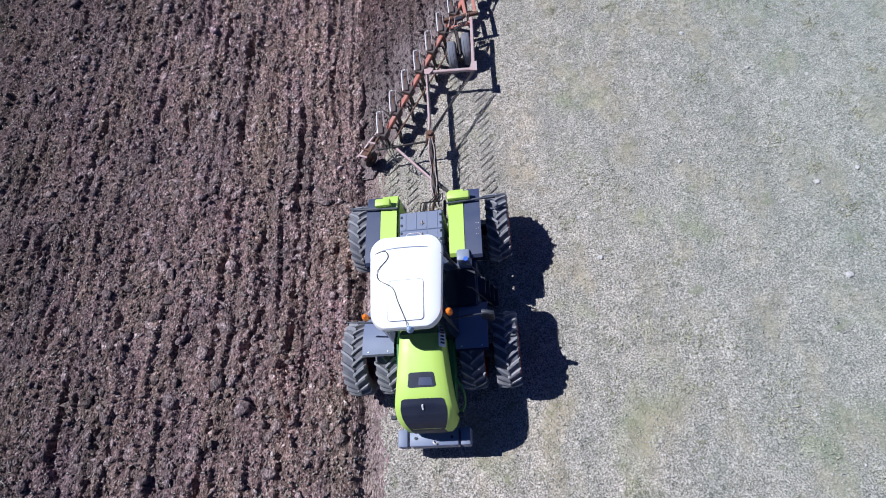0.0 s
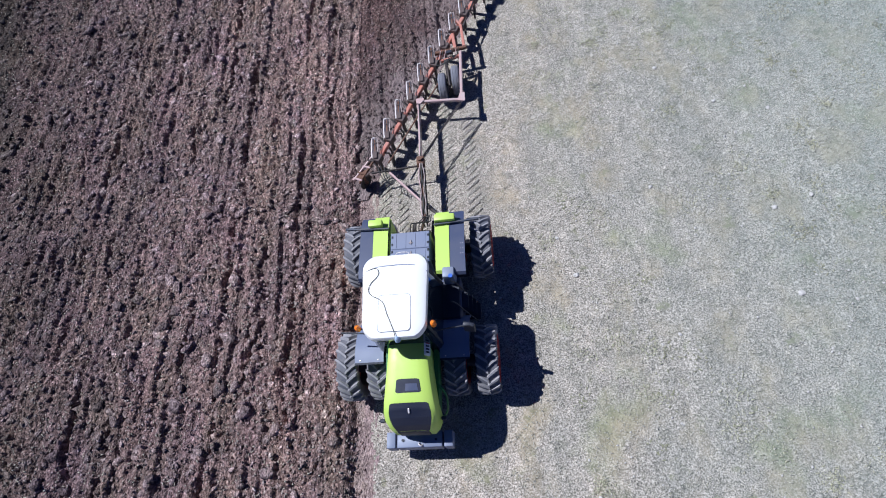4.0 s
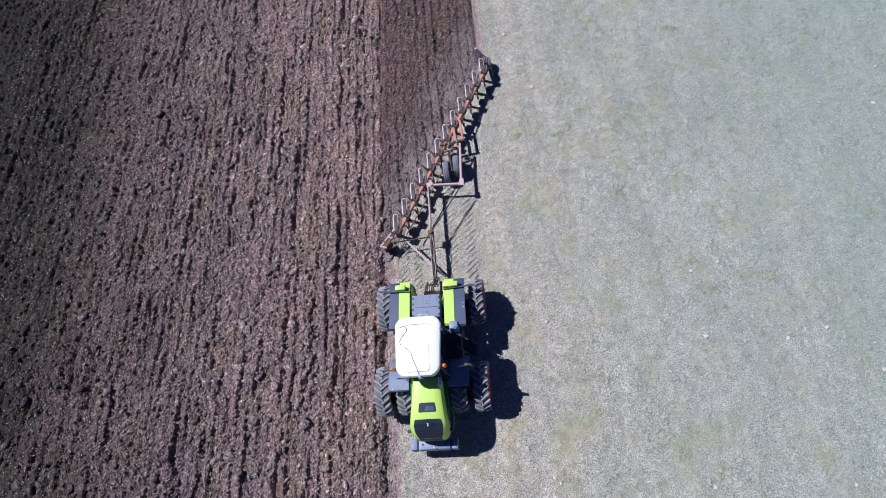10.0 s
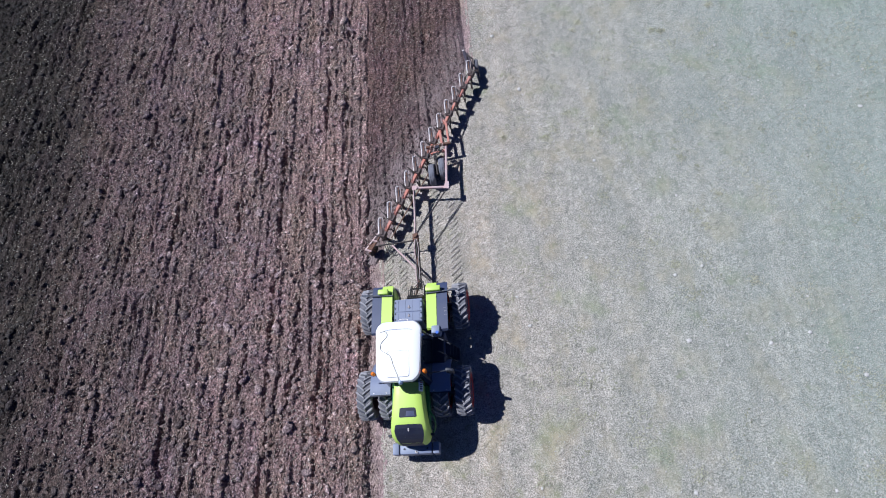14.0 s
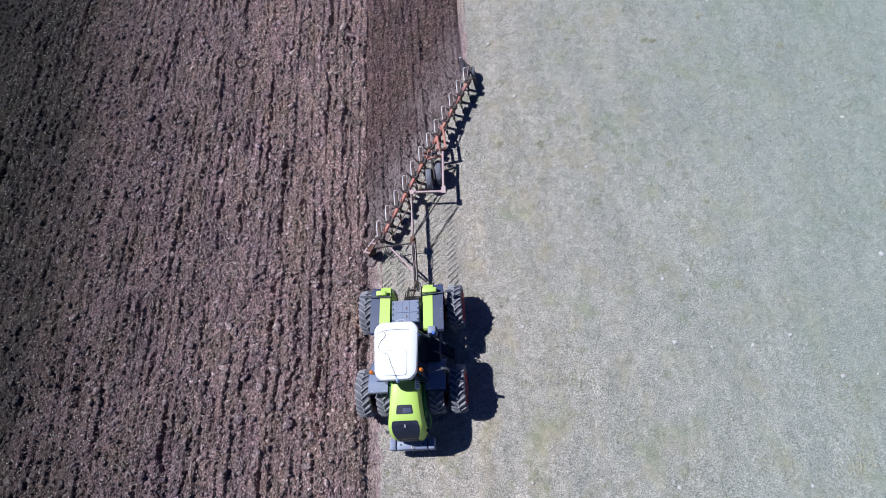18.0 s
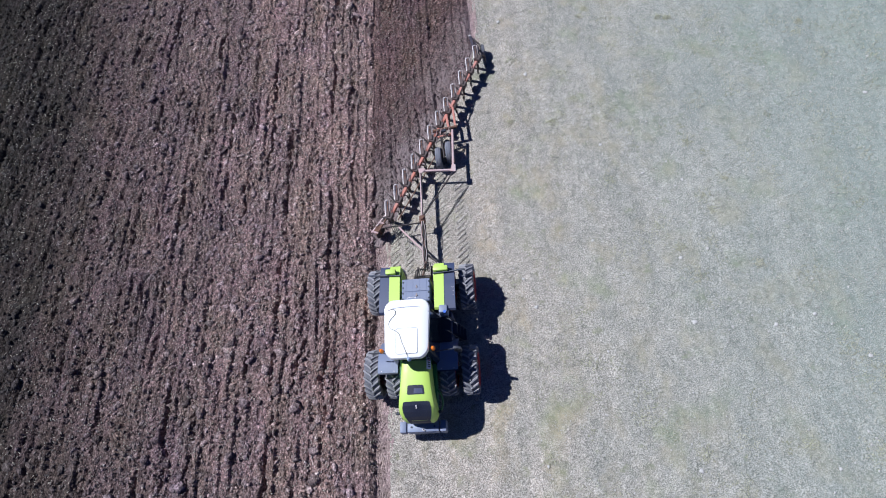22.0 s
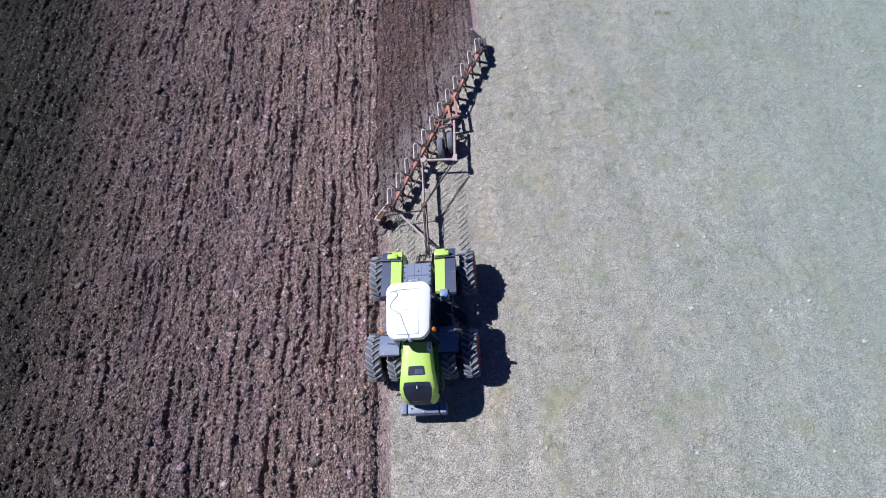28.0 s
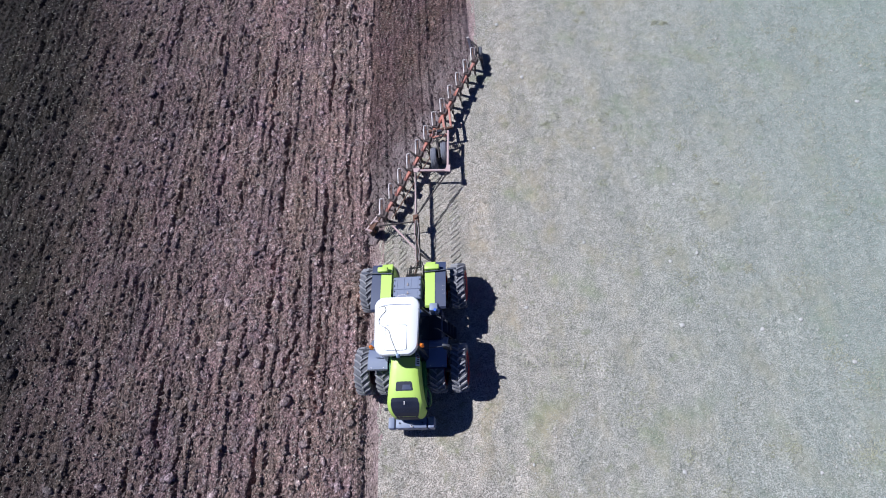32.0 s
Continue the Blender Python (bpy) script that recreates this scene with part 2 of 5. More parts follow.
STUBBLE = stubble()
STRAW = paint("straw", (0.52, 0.50, 0.43), 0.9, 0.3)
TRACK = soil("pressed_stubble", (0.30, 0.282, 0.24), (0.42, 0.393, 0.34), (0.54, 0.51, 0.46), (1.05, 1.05, 1.03), False, False)
STONE = paint("pale_stone", (0.52, 0.50, 0.48), 0.85, 0.4)
LIME = paint("lime_paint", (0.50, 0.69, 0.125), 0.42, 0.12)
DKGREEN = paint("green_paint", (0.03, 0.16, 0.04), 0.4, 0.15)
ROOF = paint("white_paint", (0.84, 0.84, 0.83), 0.3, 0.08)
GREY = paint("grey_plastic", (0.085, 0.115, 0.215), 0.4, 0.25, (0.26, 0.25, 0.25))
PALEGREY = paint("pale_grey_plastic", (0.185, 0.215, 0.315), 0.45, 0.25, (0.28, 0.27, 0.28))
DARK = paint("black_plastic", (0.016, 0.020, 0.034), 0.5, 0.16, (0.20, 0.20, 0.24))
GRILLE = paint("grille_mesh", (0.012, 0.016, 0.036), 0.55, 0.06, (0.2, 0.2, 0.24))
FENDER = paint("fender_plastic", (0.045, 0.060, 0.125), 0.45, 0.15)
STEEL = paint("frame_steel", (0.07, 0.08, 0.11), 0.45, 0.3, metal=0.3)
RUBBER = paint("tyre_rubber", (0.105, 0.110, 0.135), 0.75, 0.7, (0.30, 0.27, 0.265), scale=3.0)
LUG = paint("dusty_tread_rubber", (0.24, 0.24, 0.265), 0.75, 0.8, (0.42, 0.385, 0.375), scale=3.0)
DUSTY = paint("dusty_tyre_rubber", (0.15, 0.155, 0.19), 0.75, 0.7, (0.33, 0.31, 0.31), scale=2.0)
RED = paint("red_rim", (0.42, 0.02, 0.018), 0.4, 0.2)
ORANGE = paint("orange_plough_paint", (0.48, 0.165, 0.115), 0.5, 0.95, (0.49, 0.345, 0.325), scale=2.2)
ROSE = paint("faded_red_paint", (0.50, 0.345, 0.335), 0.45, 0.9, (0.47, 0.43, 0.44))
RUST = paint("rusty_iron", (0.15, 0.075, 0.05), 0.75, 0.5, (0.22, 0.17, 0.14), metal=0.2)
BRIGHT = paint("worn_bright_steel", (0.78, 0.73, 0.72), 0.45, 0.6, (0.34, 0.22, 0.19), metal=0.15, scale=6.0)
IRON = paint("dark_iron", (0.05, 0.042, 0.042), 0.65, 0.35, (0.22, 0.17, 0.16), metal=0.2)
WORN = paint("worn_grey_steel", (0.40, 0.35, 0.34), 0.5, 0.9, (0.20, 0.12, 0.10), metal=0.25, scale=7.0)
TANK = paint("pale_tank_plastic", (0.22, 0.26, 0.36), 0.45, 0.3)
TAIL = paint("dark_tail_paint", (0.035, 0.030, 0.048), 0.6, 0.3, (0.16, 0.12, 0.13))
CLAMP = paint("dusty_dark_iron", (0.085, 0.062, 0.058), 0.7, 0.7, (0.20, 0.15, 0.14), scale=4.0)
BLUE = paint("blue_cap", (0.03, 0.12, 0.55), 0.35, 0.1)
RECEIVER = paint("pale_blue_plastic", (0.34, 0.46, 0.66), 0.4, 0.2)
AMBER = shader("amber_glass", (0.85, 0.22, 0.02), 0.15)[0]
GLASS = shader("cab_glass", (0.015, 0.02, 0.025), 0.05)[0]
LAMPGLASS = shader("lamp_glass", (0.75, 0.78, 0.80), 0.1)[0]
CABLE = paint("cable", (0.03, 0.03, 0.03), 0.6, 0.2)


# ---- building helpers ----
def part(name, bm, material, parent=None, label="", smooth=True):
    me = bpy.data.meshes.new(name)
    bmesh.ops.recalc_face_normals(bm, faces=bm.faces)
    bm.to_mesh(me)
    bm.free()
    me.materials.append(material)
    if smooth:
        me.shade_smooth()
        me.set_sharp_from_angle(angle=radians(35))
    ob = new(name, me)
    ob.parent = parent
    return tagged(ob, label)


def thing(name, m, label, category, group=""):
    ob = new(name)
    ob.matrix_world = m
    return tagged(ob, label, category, group)


def add_box(bm, size, at, rot=(0, 0, 0), bevel=0.015, seg=1):
    r = bmesh.ops.create_cube(bm, size=1.0)
    v = r["verts"]
    bmesh.ops.transform(bm, matrix=pose(*at, *rot) @ Matrix.Diagonal((*size, 1)), verts=v)
    if bevel:
        e = list({e for w in v for e in w.link_edges})
        bmesh.ops.bevel(bm, geom=e, offset=bevel, segments=seg, affect="EDGES", profile=0.5)
    return bm


def box(size, at, rot=(0, 0, 0), bevel=0.015, seg=1):
    return add_box(bmesh.new(), size, at, rot, bevel, seg)


def add_rod(bm, a, b, r, n=10, r2=None):
    a, b = Vector(a), Vector(b)
    m = Matrix.Translation((a + b) / 2) @ (b - a).to_track_quat("Z", "Y").to_matrix().to_4x4()
    bmesh.ops.create_cone(bm, cap_ends=True, segments=n, radius1=r, radius2=r if r2 is None else r2, depth=(b - a).length, matrix=m)
    return bm


def rod(a, b, r, n=10, r2=None):
    return add_rod(bmesh.new(), a, b, r, n, r2)


def add_bar(bm, a, b, w, h, bevel=0.01):
    """A rectangular bar from a to b, w wide and h high."""
    a, b = Vector(a), Vector(b)
    d = b - a
    m = Matrix.Translation((a + b) / 2) @ d.to_track_quat("Y", "Z").to_matrix().to_4x4()
    r = bmesh.ops.create_cube(bm, size=1.0)
    bmesh.ops.transform(bm, matrix=m @ Matrix.Diagonal((w, d.length, h, 1)), verts=r["verts"])
    if bevel:
        e = list({e for v in r["verts"] for e in v.link_edges})
        bmesh.ops.bevel(bm, geom=e, offset=bevel, segments=1, affect="EDGES")
    return bm


def bar(a, b, w, h, bevel=0.01):
    return add_bar(bmesh.new(), a, b, w, h, bevel)


def add_hose(bm, pts, r, n=6):
    """A bent tube through the points."""
    pts = [Vector(p) for p in pts]
    fine = []
    for i in range(len(pts) - 1):
        p0, p1, p2, p3 = pts[max(i - 1, 0)], pts[i], pts[i + 1], pts[min(i + 2, len(pts) - 1)]
        for k in range(5):
            t = k / 5
            fine.append(0.5 * (2 * p1 + (p2 - p0) * t + (2 * p0 - 5 * p1 + 4 * p2 - p3) * t * t + (3 * p1 - p0 - 3 * p2 + p3) * t ** 3))
    fine.append(pts[-1])
    rings = []
    for i, p in enumerate(fine):
        d = fine[min(i + 1, len(fine) - 1)] - fine[max(i - 1, 0)]
        q = d.to_track_quat("Z", "Y")
        rings.append([bm.verts.new(p + q @ Vector((r * math.cos(2 * math.pi * k / n), r * math.sin(2 * math.pi * k / n), 0))) for k in range(n)])
    for a, b in zip(rings, rings[1:]):
        for k in range(n):
            bm.faces.new((a[k], a[(k + 1) % n], b[(k + 1) % n], b[k]))
    return bm


def hose(pts, r, n=6):
    return add_hose(bmesh.new(), pts, r, n)


def loft(rings, caps=True):
    """A skin over closed rings of points with equal counts."""
    bm = bmesh.new()
    vs = [[bm.verts.new(p) for p in ring] for ring in rings]
    for a, b in zip(vs, vs[1:]):
        for k in range(len(a)):
            bm.faces.new((a[k], a[(k + 1) % len(a)], b[(k + 1) % len(a)], b[k]))
    if caps:
        bm.faces.new(vs[0])
        bm.faces.new(vs[-1])
    return bm


def slab(points, x0, x1):
    """A plate with the closed outline points (y, z), from x0 to x1."""
    return loft([[(x0, y, z) for y, z in points], [(x1, y, z) for y, z in points]])


def arch(x0, x1, cy, cz, r, a0, a1, thick, n=14):
    """A curved sheet round an axle along x: from angle a0 to a1 (degrees; 0 is rearwards, 90 up)."""
    out, inn = [], []
    for i in range(n + 1):
        a = radians(a0 + (a1 - a0) * i / n)
        out.append((cy + r * math.cos(a), cz + r * math.sin(a)))
        inn.append((cy + (r - thick) * math.cos(a), cz + (r - thick) * math.sin(a)))
    return slab(out + inn[::-1], x0, x1)


def rounded_rect(w, d, r, z, n=5, cx=0.0, cy=0.0):
    pts = []
    for sx, sy, a0 in ((1, 1, 0), (-1, 1, 90), (-1, -1, 180), (1, -1, 270)):
        for k in range(n + 1):
            a = radians(a0 + 90 * k / n)
            pts.append((cx + sx * (w / 2 - r) + r * math.cos(a), cy + sy * (d / 2 - r) + r * math.sin(a), z))
    return pts


# ---- ground ----
def vnoise(x, y, seed):
    """Smooth value noise on arrays, -1 to 1."""
    g = np.random.RandomState(seed).uniform(-1, 1, (256, 256))
    xi, yi = np.floor(x).astype(int), np.floor(y).astype(int)
    u, v = x - xi, y - yi
    u, v = u * u * (3 - 2 * u), v * v * (3 - 2 * v)
    a, b = g[xi % 256, yi % 256], g[(xi + 1) % 256, yi % 256]
    c, d = g[xi % 256, (yi + 1) % 256], g[(xi + 1) % 256, (yi + 1) % 256]
    return (a * (1 - u) + b * u) * (1 - v) + (c * (1 - u) + d * u) * v


def grid_mesh(name, xs, ys, height, material, keep=None, smooth=False):
    X, Y = np.meshgrid(xs, ys)
    Z = height(X, Y)
    nx, ny = len(xs), len(ys)
    i = (np.arange(ny - 1)[:, None] * nx + np.arange(nx - 1)[None]).ravel()
    if keep is not None:
        i = i[keep((X[:-1, :-1] + X[1:, 1:]) / 2, (Y[:-1, :-1] + Y[1:, 1:]) / 2).ravel()]
    q = np.stack([i, i + 1, i + nx + 1, i + nx], 1)
    me = bpy.data.meshes.new(name)
    me.vertices.add(nx * ny)
    me.vertices.foreach_set("co", np.stack([X, Y, Z], 2).astype(np.float32).ravel())
    me.loops.add(q.size)
    me.loops.foreach_set("vertex_index", q.astype(np.int32).ravel())
    me.polygons.add(len(q))
    me.polygons.foreach_set("loop_start", np.arange(0, q.size, 4, dtype=np.int32))
    me.update(calc_edges=True)
    if smooth:
        me.shade_smooth()
    me.materials.append(material)
    return new(name, me)


EDGE, FAR_EDGE, STRIP = -2.82, 2.74, 0.42      # the last furrow, the next one, the width of the open furrow
PASS = FAR_EDGE - EDGE                          # width of one pass of the plough
ROW = PASS / 12                                 # width of one body's slice
PL_A, PL_B = Vector((-2.85, 7.9)), Vector((2.75, 18.6))   # the plough's slanting line


def clod_cells(X, Y, seed):
    """Clods: jittered cells, each a tilted dome with its own height and broken edges. 0 to about 1."""
    r = np.random.RandomState(seed)
    jx, jy, hh, tx, ty = (r.uniform(0, 1, (128, 128)) for _ in range(5))
    xi, yi = np.floor(X).astype(int), np.floor(Y).astype(int)
    near, second, out = np.full(X.shape, 9.0), np.full(X.shape, 9.0), np.zeros(X.shape)
    for dx in (-1, 0, 1):
        for dy in (-1, 0, 1):
            a, b = (xi + dx) % 128, (yi + dy) % 128
            ux, uy = X - (xi + dx + jx[a, b]), Y - (yi + dy + jy[a, b])
            d = np.sqrt(ux * ux + uy * uy)
            face = (0.30 + 0.85 * hh[a, b]) * (1.0 - 1.1 * d * d) + (tx[a, b] - 0.5) * 1.5 * ux + (ty[a, b] - 0.5) * 1.3 * uy
            first = d < near
            second = np.where(first, near, np.minimum(second, d))
            out = np.where(first, face, out)
            near = np.where(first, d, near)
    return out * np.clip((second - near) / 0.12, 0.55, 1)


def soil_height(X, Y):
    w = X + 0.07 * vnoise(X * 0.5, Y * 0.6, 3) + 0.05 * vnoise(X * 2, Y * 2.1, 4)
    row = (w - EDGE) / ROW
    f = row - np.floor(row)
    slice_ = np.where(f < 0.80, f / 0.80, (1 - f) / 0.20)
    k = np.floor(row)
    amp = np.clip(0.068 + 0.085 * vnoise(k * 1.37 + 0.5, Y * 0.5, 5) + 0.04 * vnoise(k * 0.7, k * 0.3, 6), 0, 0.17)
    z = amp * slice_
    # dark gullies between some slices, wandering and often broken off
    wide = (w - EDGE + 0.14 * vnoise(X * 0.4, Y * 0.6, 17) + 0.09 * vnoise(X * 1.5, Y * 1.9, 18)) / (2.45 * ROW) + 0.05 * vnoise(X * 7, Y * 5, 48)
    g = np.abs(wide - np.round(wide)) * 2.45 * ROW
    depth = np.clip(0.47 + 0.85 * vnoise(np.round(wide) * 3.7 + 0.5, Y * 0.36, 19) + 0.55 * vnoise(X * 1.7, Y * 1.5, 20), 0, 1.2)
    z -= 0.21 * depth * np.clip(1.15 - g / (0.12 + 0.07 * vnoise(X * 3, Y * 2.6, 26)), 0, 1)
    torn = np.clip(0.30 + 0.6 * depth * np.clip(1.2 - g / 0.38, 0, 1) + 0.8 * np.clip(vnoise(X * 0.8, Y * 0.6, 49) - 0.1, 0, 1), 0.30, 1.1)
    z += 0.05 * vnoise(X * 1.1, Y * 0.8, 9) + 0.035 * vnoise(X * 2.9, Y * 2.3, 7)
    wx, wy = X + 0.08 * vnoise(X * 3, Y * 3, 14), Y + 0.08 * vnoise(X * 3, Y * 3, 15)
    big = np.clip(0.25 + 0.9 * torn + 0.5 * vnoise(X * 1.3, Y * 0.9, 13), 0.15, 1.25)
    a, b = wx * 0.93 + wy * 0.36, wy * 0.93 - wx * 0.36
    z += 0.10 * big * clod_cells(a * 4.6, b * 3.1, 10)
    c, d = wx * 0.83 - wy * 0.56, wy * 0.83 + wx * 0.56
    z += (0.3 + 0.7 * torn) * 0.085 * clod_cells(c * 8.4, d * 6.2, 11)
    z += (0.5 + 0.5 * torn) * 0.05 * clod_cells(wx * 15.5, wy * 11.6, 16)
    # torn streaks of the turned slices
    u, v = wx * 0.87 + wy * 0.5, wy * 0.87 - wx * 0.5
    z += 0.035 * (1 - np.abs(vnoise(u * 6.1, v * 3.4, 27))) ** 3
    return z + 0.018 * vnoise(X * 23.0, Y * 21.0, 29) - 0.02


def ploughed_height(X, Y):
    z = 0.10 + soil_height(X, Y)
    side = np.clip((EDGE - 0.06 + 0.08 * vnoise(X * 2, Y * 1.6, 21) - X) / 0.28, 0, 1)
    # behind the plough the turned soil lies against the old ploughing
    side = np.where(Y > 8.9 + 0.2 * vnoise(X * 2, Y * 2, 55), np.clip((EDGE + 0.10 + 0.25 * vnoise(X * 1.9, Y * 1.5, 56) - X) / 0.30, 0, 1), side)
    return -0.08 + (z + 0.08) * side


def fresh_height(X, Y):
    z = 0.06 + 0.68 * soil_height(X + 0.1, Y + 31.0) + 0.035 * (1 - np.abs(vnoise(X * 8.3, Y * 6.1, 24))) ** 3 + 0.03 * (1 - np.abs(vnoise(X * 11.3 + Y * 3, Y * 9.1, 25))) ** 3
    line = PL_A.y + (X - PL_A.x) * (PL_B.y - PL_A.y) / (PL_B.x - PL_A.x)
    rise = np.clip((Y - line - 0.1 + 0.2 * vnoise(X * 2, Y * 2, 22)) / 1.5, 0, 1)
    side = np.clip((FAR_EDGE - 0.18 + 0.07 * vnoise(X * 2, Y * 1.3, 23) - X) / 0.25, 0, 1)
    flat = 0.008 + 0.02 * vnoise(X * 3.1, Y * 2.7, 52) + 0.018 * vnoise(X * 9.7, Y * 8.3, 53) + 0.012 * vnoise(X * 21, Y * 20, 54)
    return flat + (z - flat) * np.minimum(rise, side)


def stubble_height(X, Y):
    z = 0.02 * vnoise(X * 0.4, Y * 0.3, 31) + 0.016 * vnoise(X * 2.3, Y * 1.7, 32)
    u, v = 0.8 * X + 0.6 * Y, 0.8 * Y - 0.6 * X
    z += 0.022 * np.abs(vnoise(u * 4.7, v * 5.1, 33)) + 0.014 * vnoise(u * 9.3 + 3, v * 8.7, 34)
    return 0.0 + z


def trench(X, Y):
    """The open furrow beside the old ploughing: pressed bottom and a wall up to the stubble."""
    s = np.clip((X - (EDGE + STRIP) + 0.04 * vnoise(X * 0.3, Y * 1.7, 41)) / 0.10, 0, 1)
    return -0.06 + 0.06 * s + 0.012 * vnoise(X * 6, Y * 3, 42) + 0.006 * vnoise(X * 14, Y * 11, 43)


def meadow_zone(X, Y):
    line = PL_A.y + (X - PL_A.x) * (PL_B.y - PL_A.y) / (PL_B.x - PL_A.x)
    turned = (X < FAR_EDGE - 0.3) & (Y > line - 0.55 + 0.3 * vnoise(X * 1.8, Y * 1.8, 50) + 0.12 * vnoise(X * 6, Y * 6, 51)) | bare_zone(X, Y)
    return (X > EDGE + STRIP + 0.04 + 0.07 * vnoise(X * 1.3, Y * 1.9, 44) + 0.03 * vnoise(X * 5, Y * 6, 45)) & ~turned


def bare_zone(X, Y):
    """The furrow that the last body leaves open beside the stubble."""
    return (X > FAR_EDGE - 0.36) & (X < FAR_EDGE + 0.13 + 0.08 * vnoise(X * 1.5, Y * 2.1, 46) + 0.03 * vnoise(X * 6, Y * 7, 47)) & (Y > 18.7)


def new_furrow(X, Y):
    return trench(X - FAR_EDGE - 0.1 + EDGE + STRIP, Y) + 0.03


def lane_zone(X, Y):
    return Y < PL_A.y + 1.5


def fresh_zone(X, Y):
    line = PL_A.y + (X - PL_A.x) * (PL_B.y - PL_A.y) / (PL_B.x - PL_A.x)
    return (X > EDGE - 0.3) & (X < np.where(Y > 18.9, FAR_EDGE - 0.17, FAR_EDGE)) & (Y > line - 0.85)


far = bmesh.new()
cuts = [-2500, -600, -120, -35.98, -35.6, EDGE - 0.3, EDGE, 26.2, 26.62, 120, 600, 2500]
rows_y = [-2500, -600, -120, -6.98, -6.6, 32.5, 32.9, 120, 600, 2500]
fv = [[far.verts.new((x, y, -0.35 if -35.7 < x < 26.3 and -6.7 < y < 32.6 else 0.2 if x < EDGE - 0.1 else 0.0)) for x in cuts] for y in rows_y]
for j in range(len(rows_y) - 1):
    for i in range(len(cuts) - 1):
        fc = far.faces.new((fv[j][i], fv[j][i + 1], fv[j + 1][i + 1], fv[j + 1][i]))
        fc.material_index = 0 if cuts[i] < EDGE else 1
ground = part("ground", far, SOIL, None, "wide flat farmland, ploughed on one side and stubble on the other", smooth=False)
ground.data.materials.append(STUBBLE)
tagged(ground, category="ground", kind="structure")

SEAM = EDGE - 13.0
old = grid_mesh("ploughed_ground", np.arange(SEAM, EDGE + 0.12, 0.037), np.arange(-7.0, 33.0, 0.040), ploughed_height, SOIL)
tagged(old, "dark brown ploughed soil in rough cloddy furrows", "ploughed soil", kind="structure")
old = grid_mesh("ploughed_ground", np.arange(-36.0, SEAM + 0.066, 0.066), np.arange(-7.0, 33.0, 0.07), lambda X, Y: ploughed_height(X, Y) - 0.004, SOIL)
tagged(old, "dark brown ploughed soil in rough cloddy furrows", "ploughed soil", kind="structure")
fresh = grid_mesh("fresh_furrows", np.arange(EDGE - 0.25, FAR_EDGE + 0.05, 0.045), np.arange(7.5, 33.0, 0.045), fresh_height, FRESH, fresh_zone)
tagged(fresh, "freshly turned fine dark soil behind the plough", "ploughed soil", kind="structure")
lane = grid_mesh("open_furrow", np.arange(EDGE - 0.12, EDGE + STRIP + 0.24, 0.05), np.arange(-7.0, 12.0, 0.07), trench, WALLSOIL, lane_zone, smooth=True)
tagged(lane, "pressed bare brown furrow bottom along the ploughing", "furrow", kind="structure")
lane = grid_mesh("open_furrow", np.arange(FAR_EDGE - 0.40, FAR_EDGE + 0.30, 0.05), np.arange(18.5, 33.0, 0.07), new_furrow, WALLSOIL, lambda X, Y: X > 0, smooth=True)
tagged(lane, "bare pinkish furrow bottom left open behind the plough", "furrow", kind="structure")
meadow = grid_mesh("stubble_ground", np.arange(EDGE + STRIP - 0.1, 26.7, 0.07), np.arange(-7.0, 33.0, 0.07), stubble_height, STUBBLE, meadow_zone)
tagged(meadow, "pale dry stubble field with faint green patches", "stubble field", kind="structure")


# ---- tractor ----
R_TYRE, W_TYRE = 0.98, 0.60


def tyre_mesh():
    """Tyre round the x axis, with chevron lugs whose points run forwards (-y) at the top."""
    prof = [(-0.27, 0.56), (-0.33, 0.60), (-0.375, 0.74), (-0.38, 0.84), (-0.365, 0.93), (-0.33, 0.965), (-0.2, 0.982), (0, 0.988)]
    prof = prof + [(-x, r) for x, r in prof[-2::-1]]
    n = 64
    bm = bmesh.new()
    vs = []
    for k in range(n):
        a = 2 * math.pi * k / n
        vs.append([bm.verts.new((x, -r * math.sin(a), r * math.cos(a))) for x, r in prof])
    for k in range(n):
        a, b = vs[k], vs[(k + 1) % n]
        for i in range(len(prof) - 1):
            bm.faces.new((a[i], a[i + 1], b[i + 1], b[i]))
        bm.faces.new((a[-1], a[0], b[0], b[-1]))
    return bm


def lug_mesh(s):
    """One rubber bar of the tread, on the side s, whose inner end points forwards."""
    rings, bm = [], bmesh.new()
    for u in (0.0, 0.3, 0.62, 0.9, 1.0):
        x = s * (-0.03 + 0.42 * u)
        lead = 0.02 - 0.33 * u + 0.07 * u * u
        top = 1.07 - 0.03 * u * u if u < 0.95 else 1.0
        base = 0.965 if u < 0.95 else 0.90
        w0, w1 = 0.052, 0.034
        rings.append([bm.verts.new((x, -r * math.sin(lead + w), r * math.cos(lead + w))) for r, w in ((base, -w0), (top, -w1), (top, w1), (base, w0))])
    for p, q in zip(rings, rings[1:]):
        for i in range(4):
            bm.faces.new((p[i], p[(i + 1) % 4], q[(i + 1) % 4], q[i]))
    bm.faces.new(rings[0])
    bm.faces.new(rings[-1])
    return bm


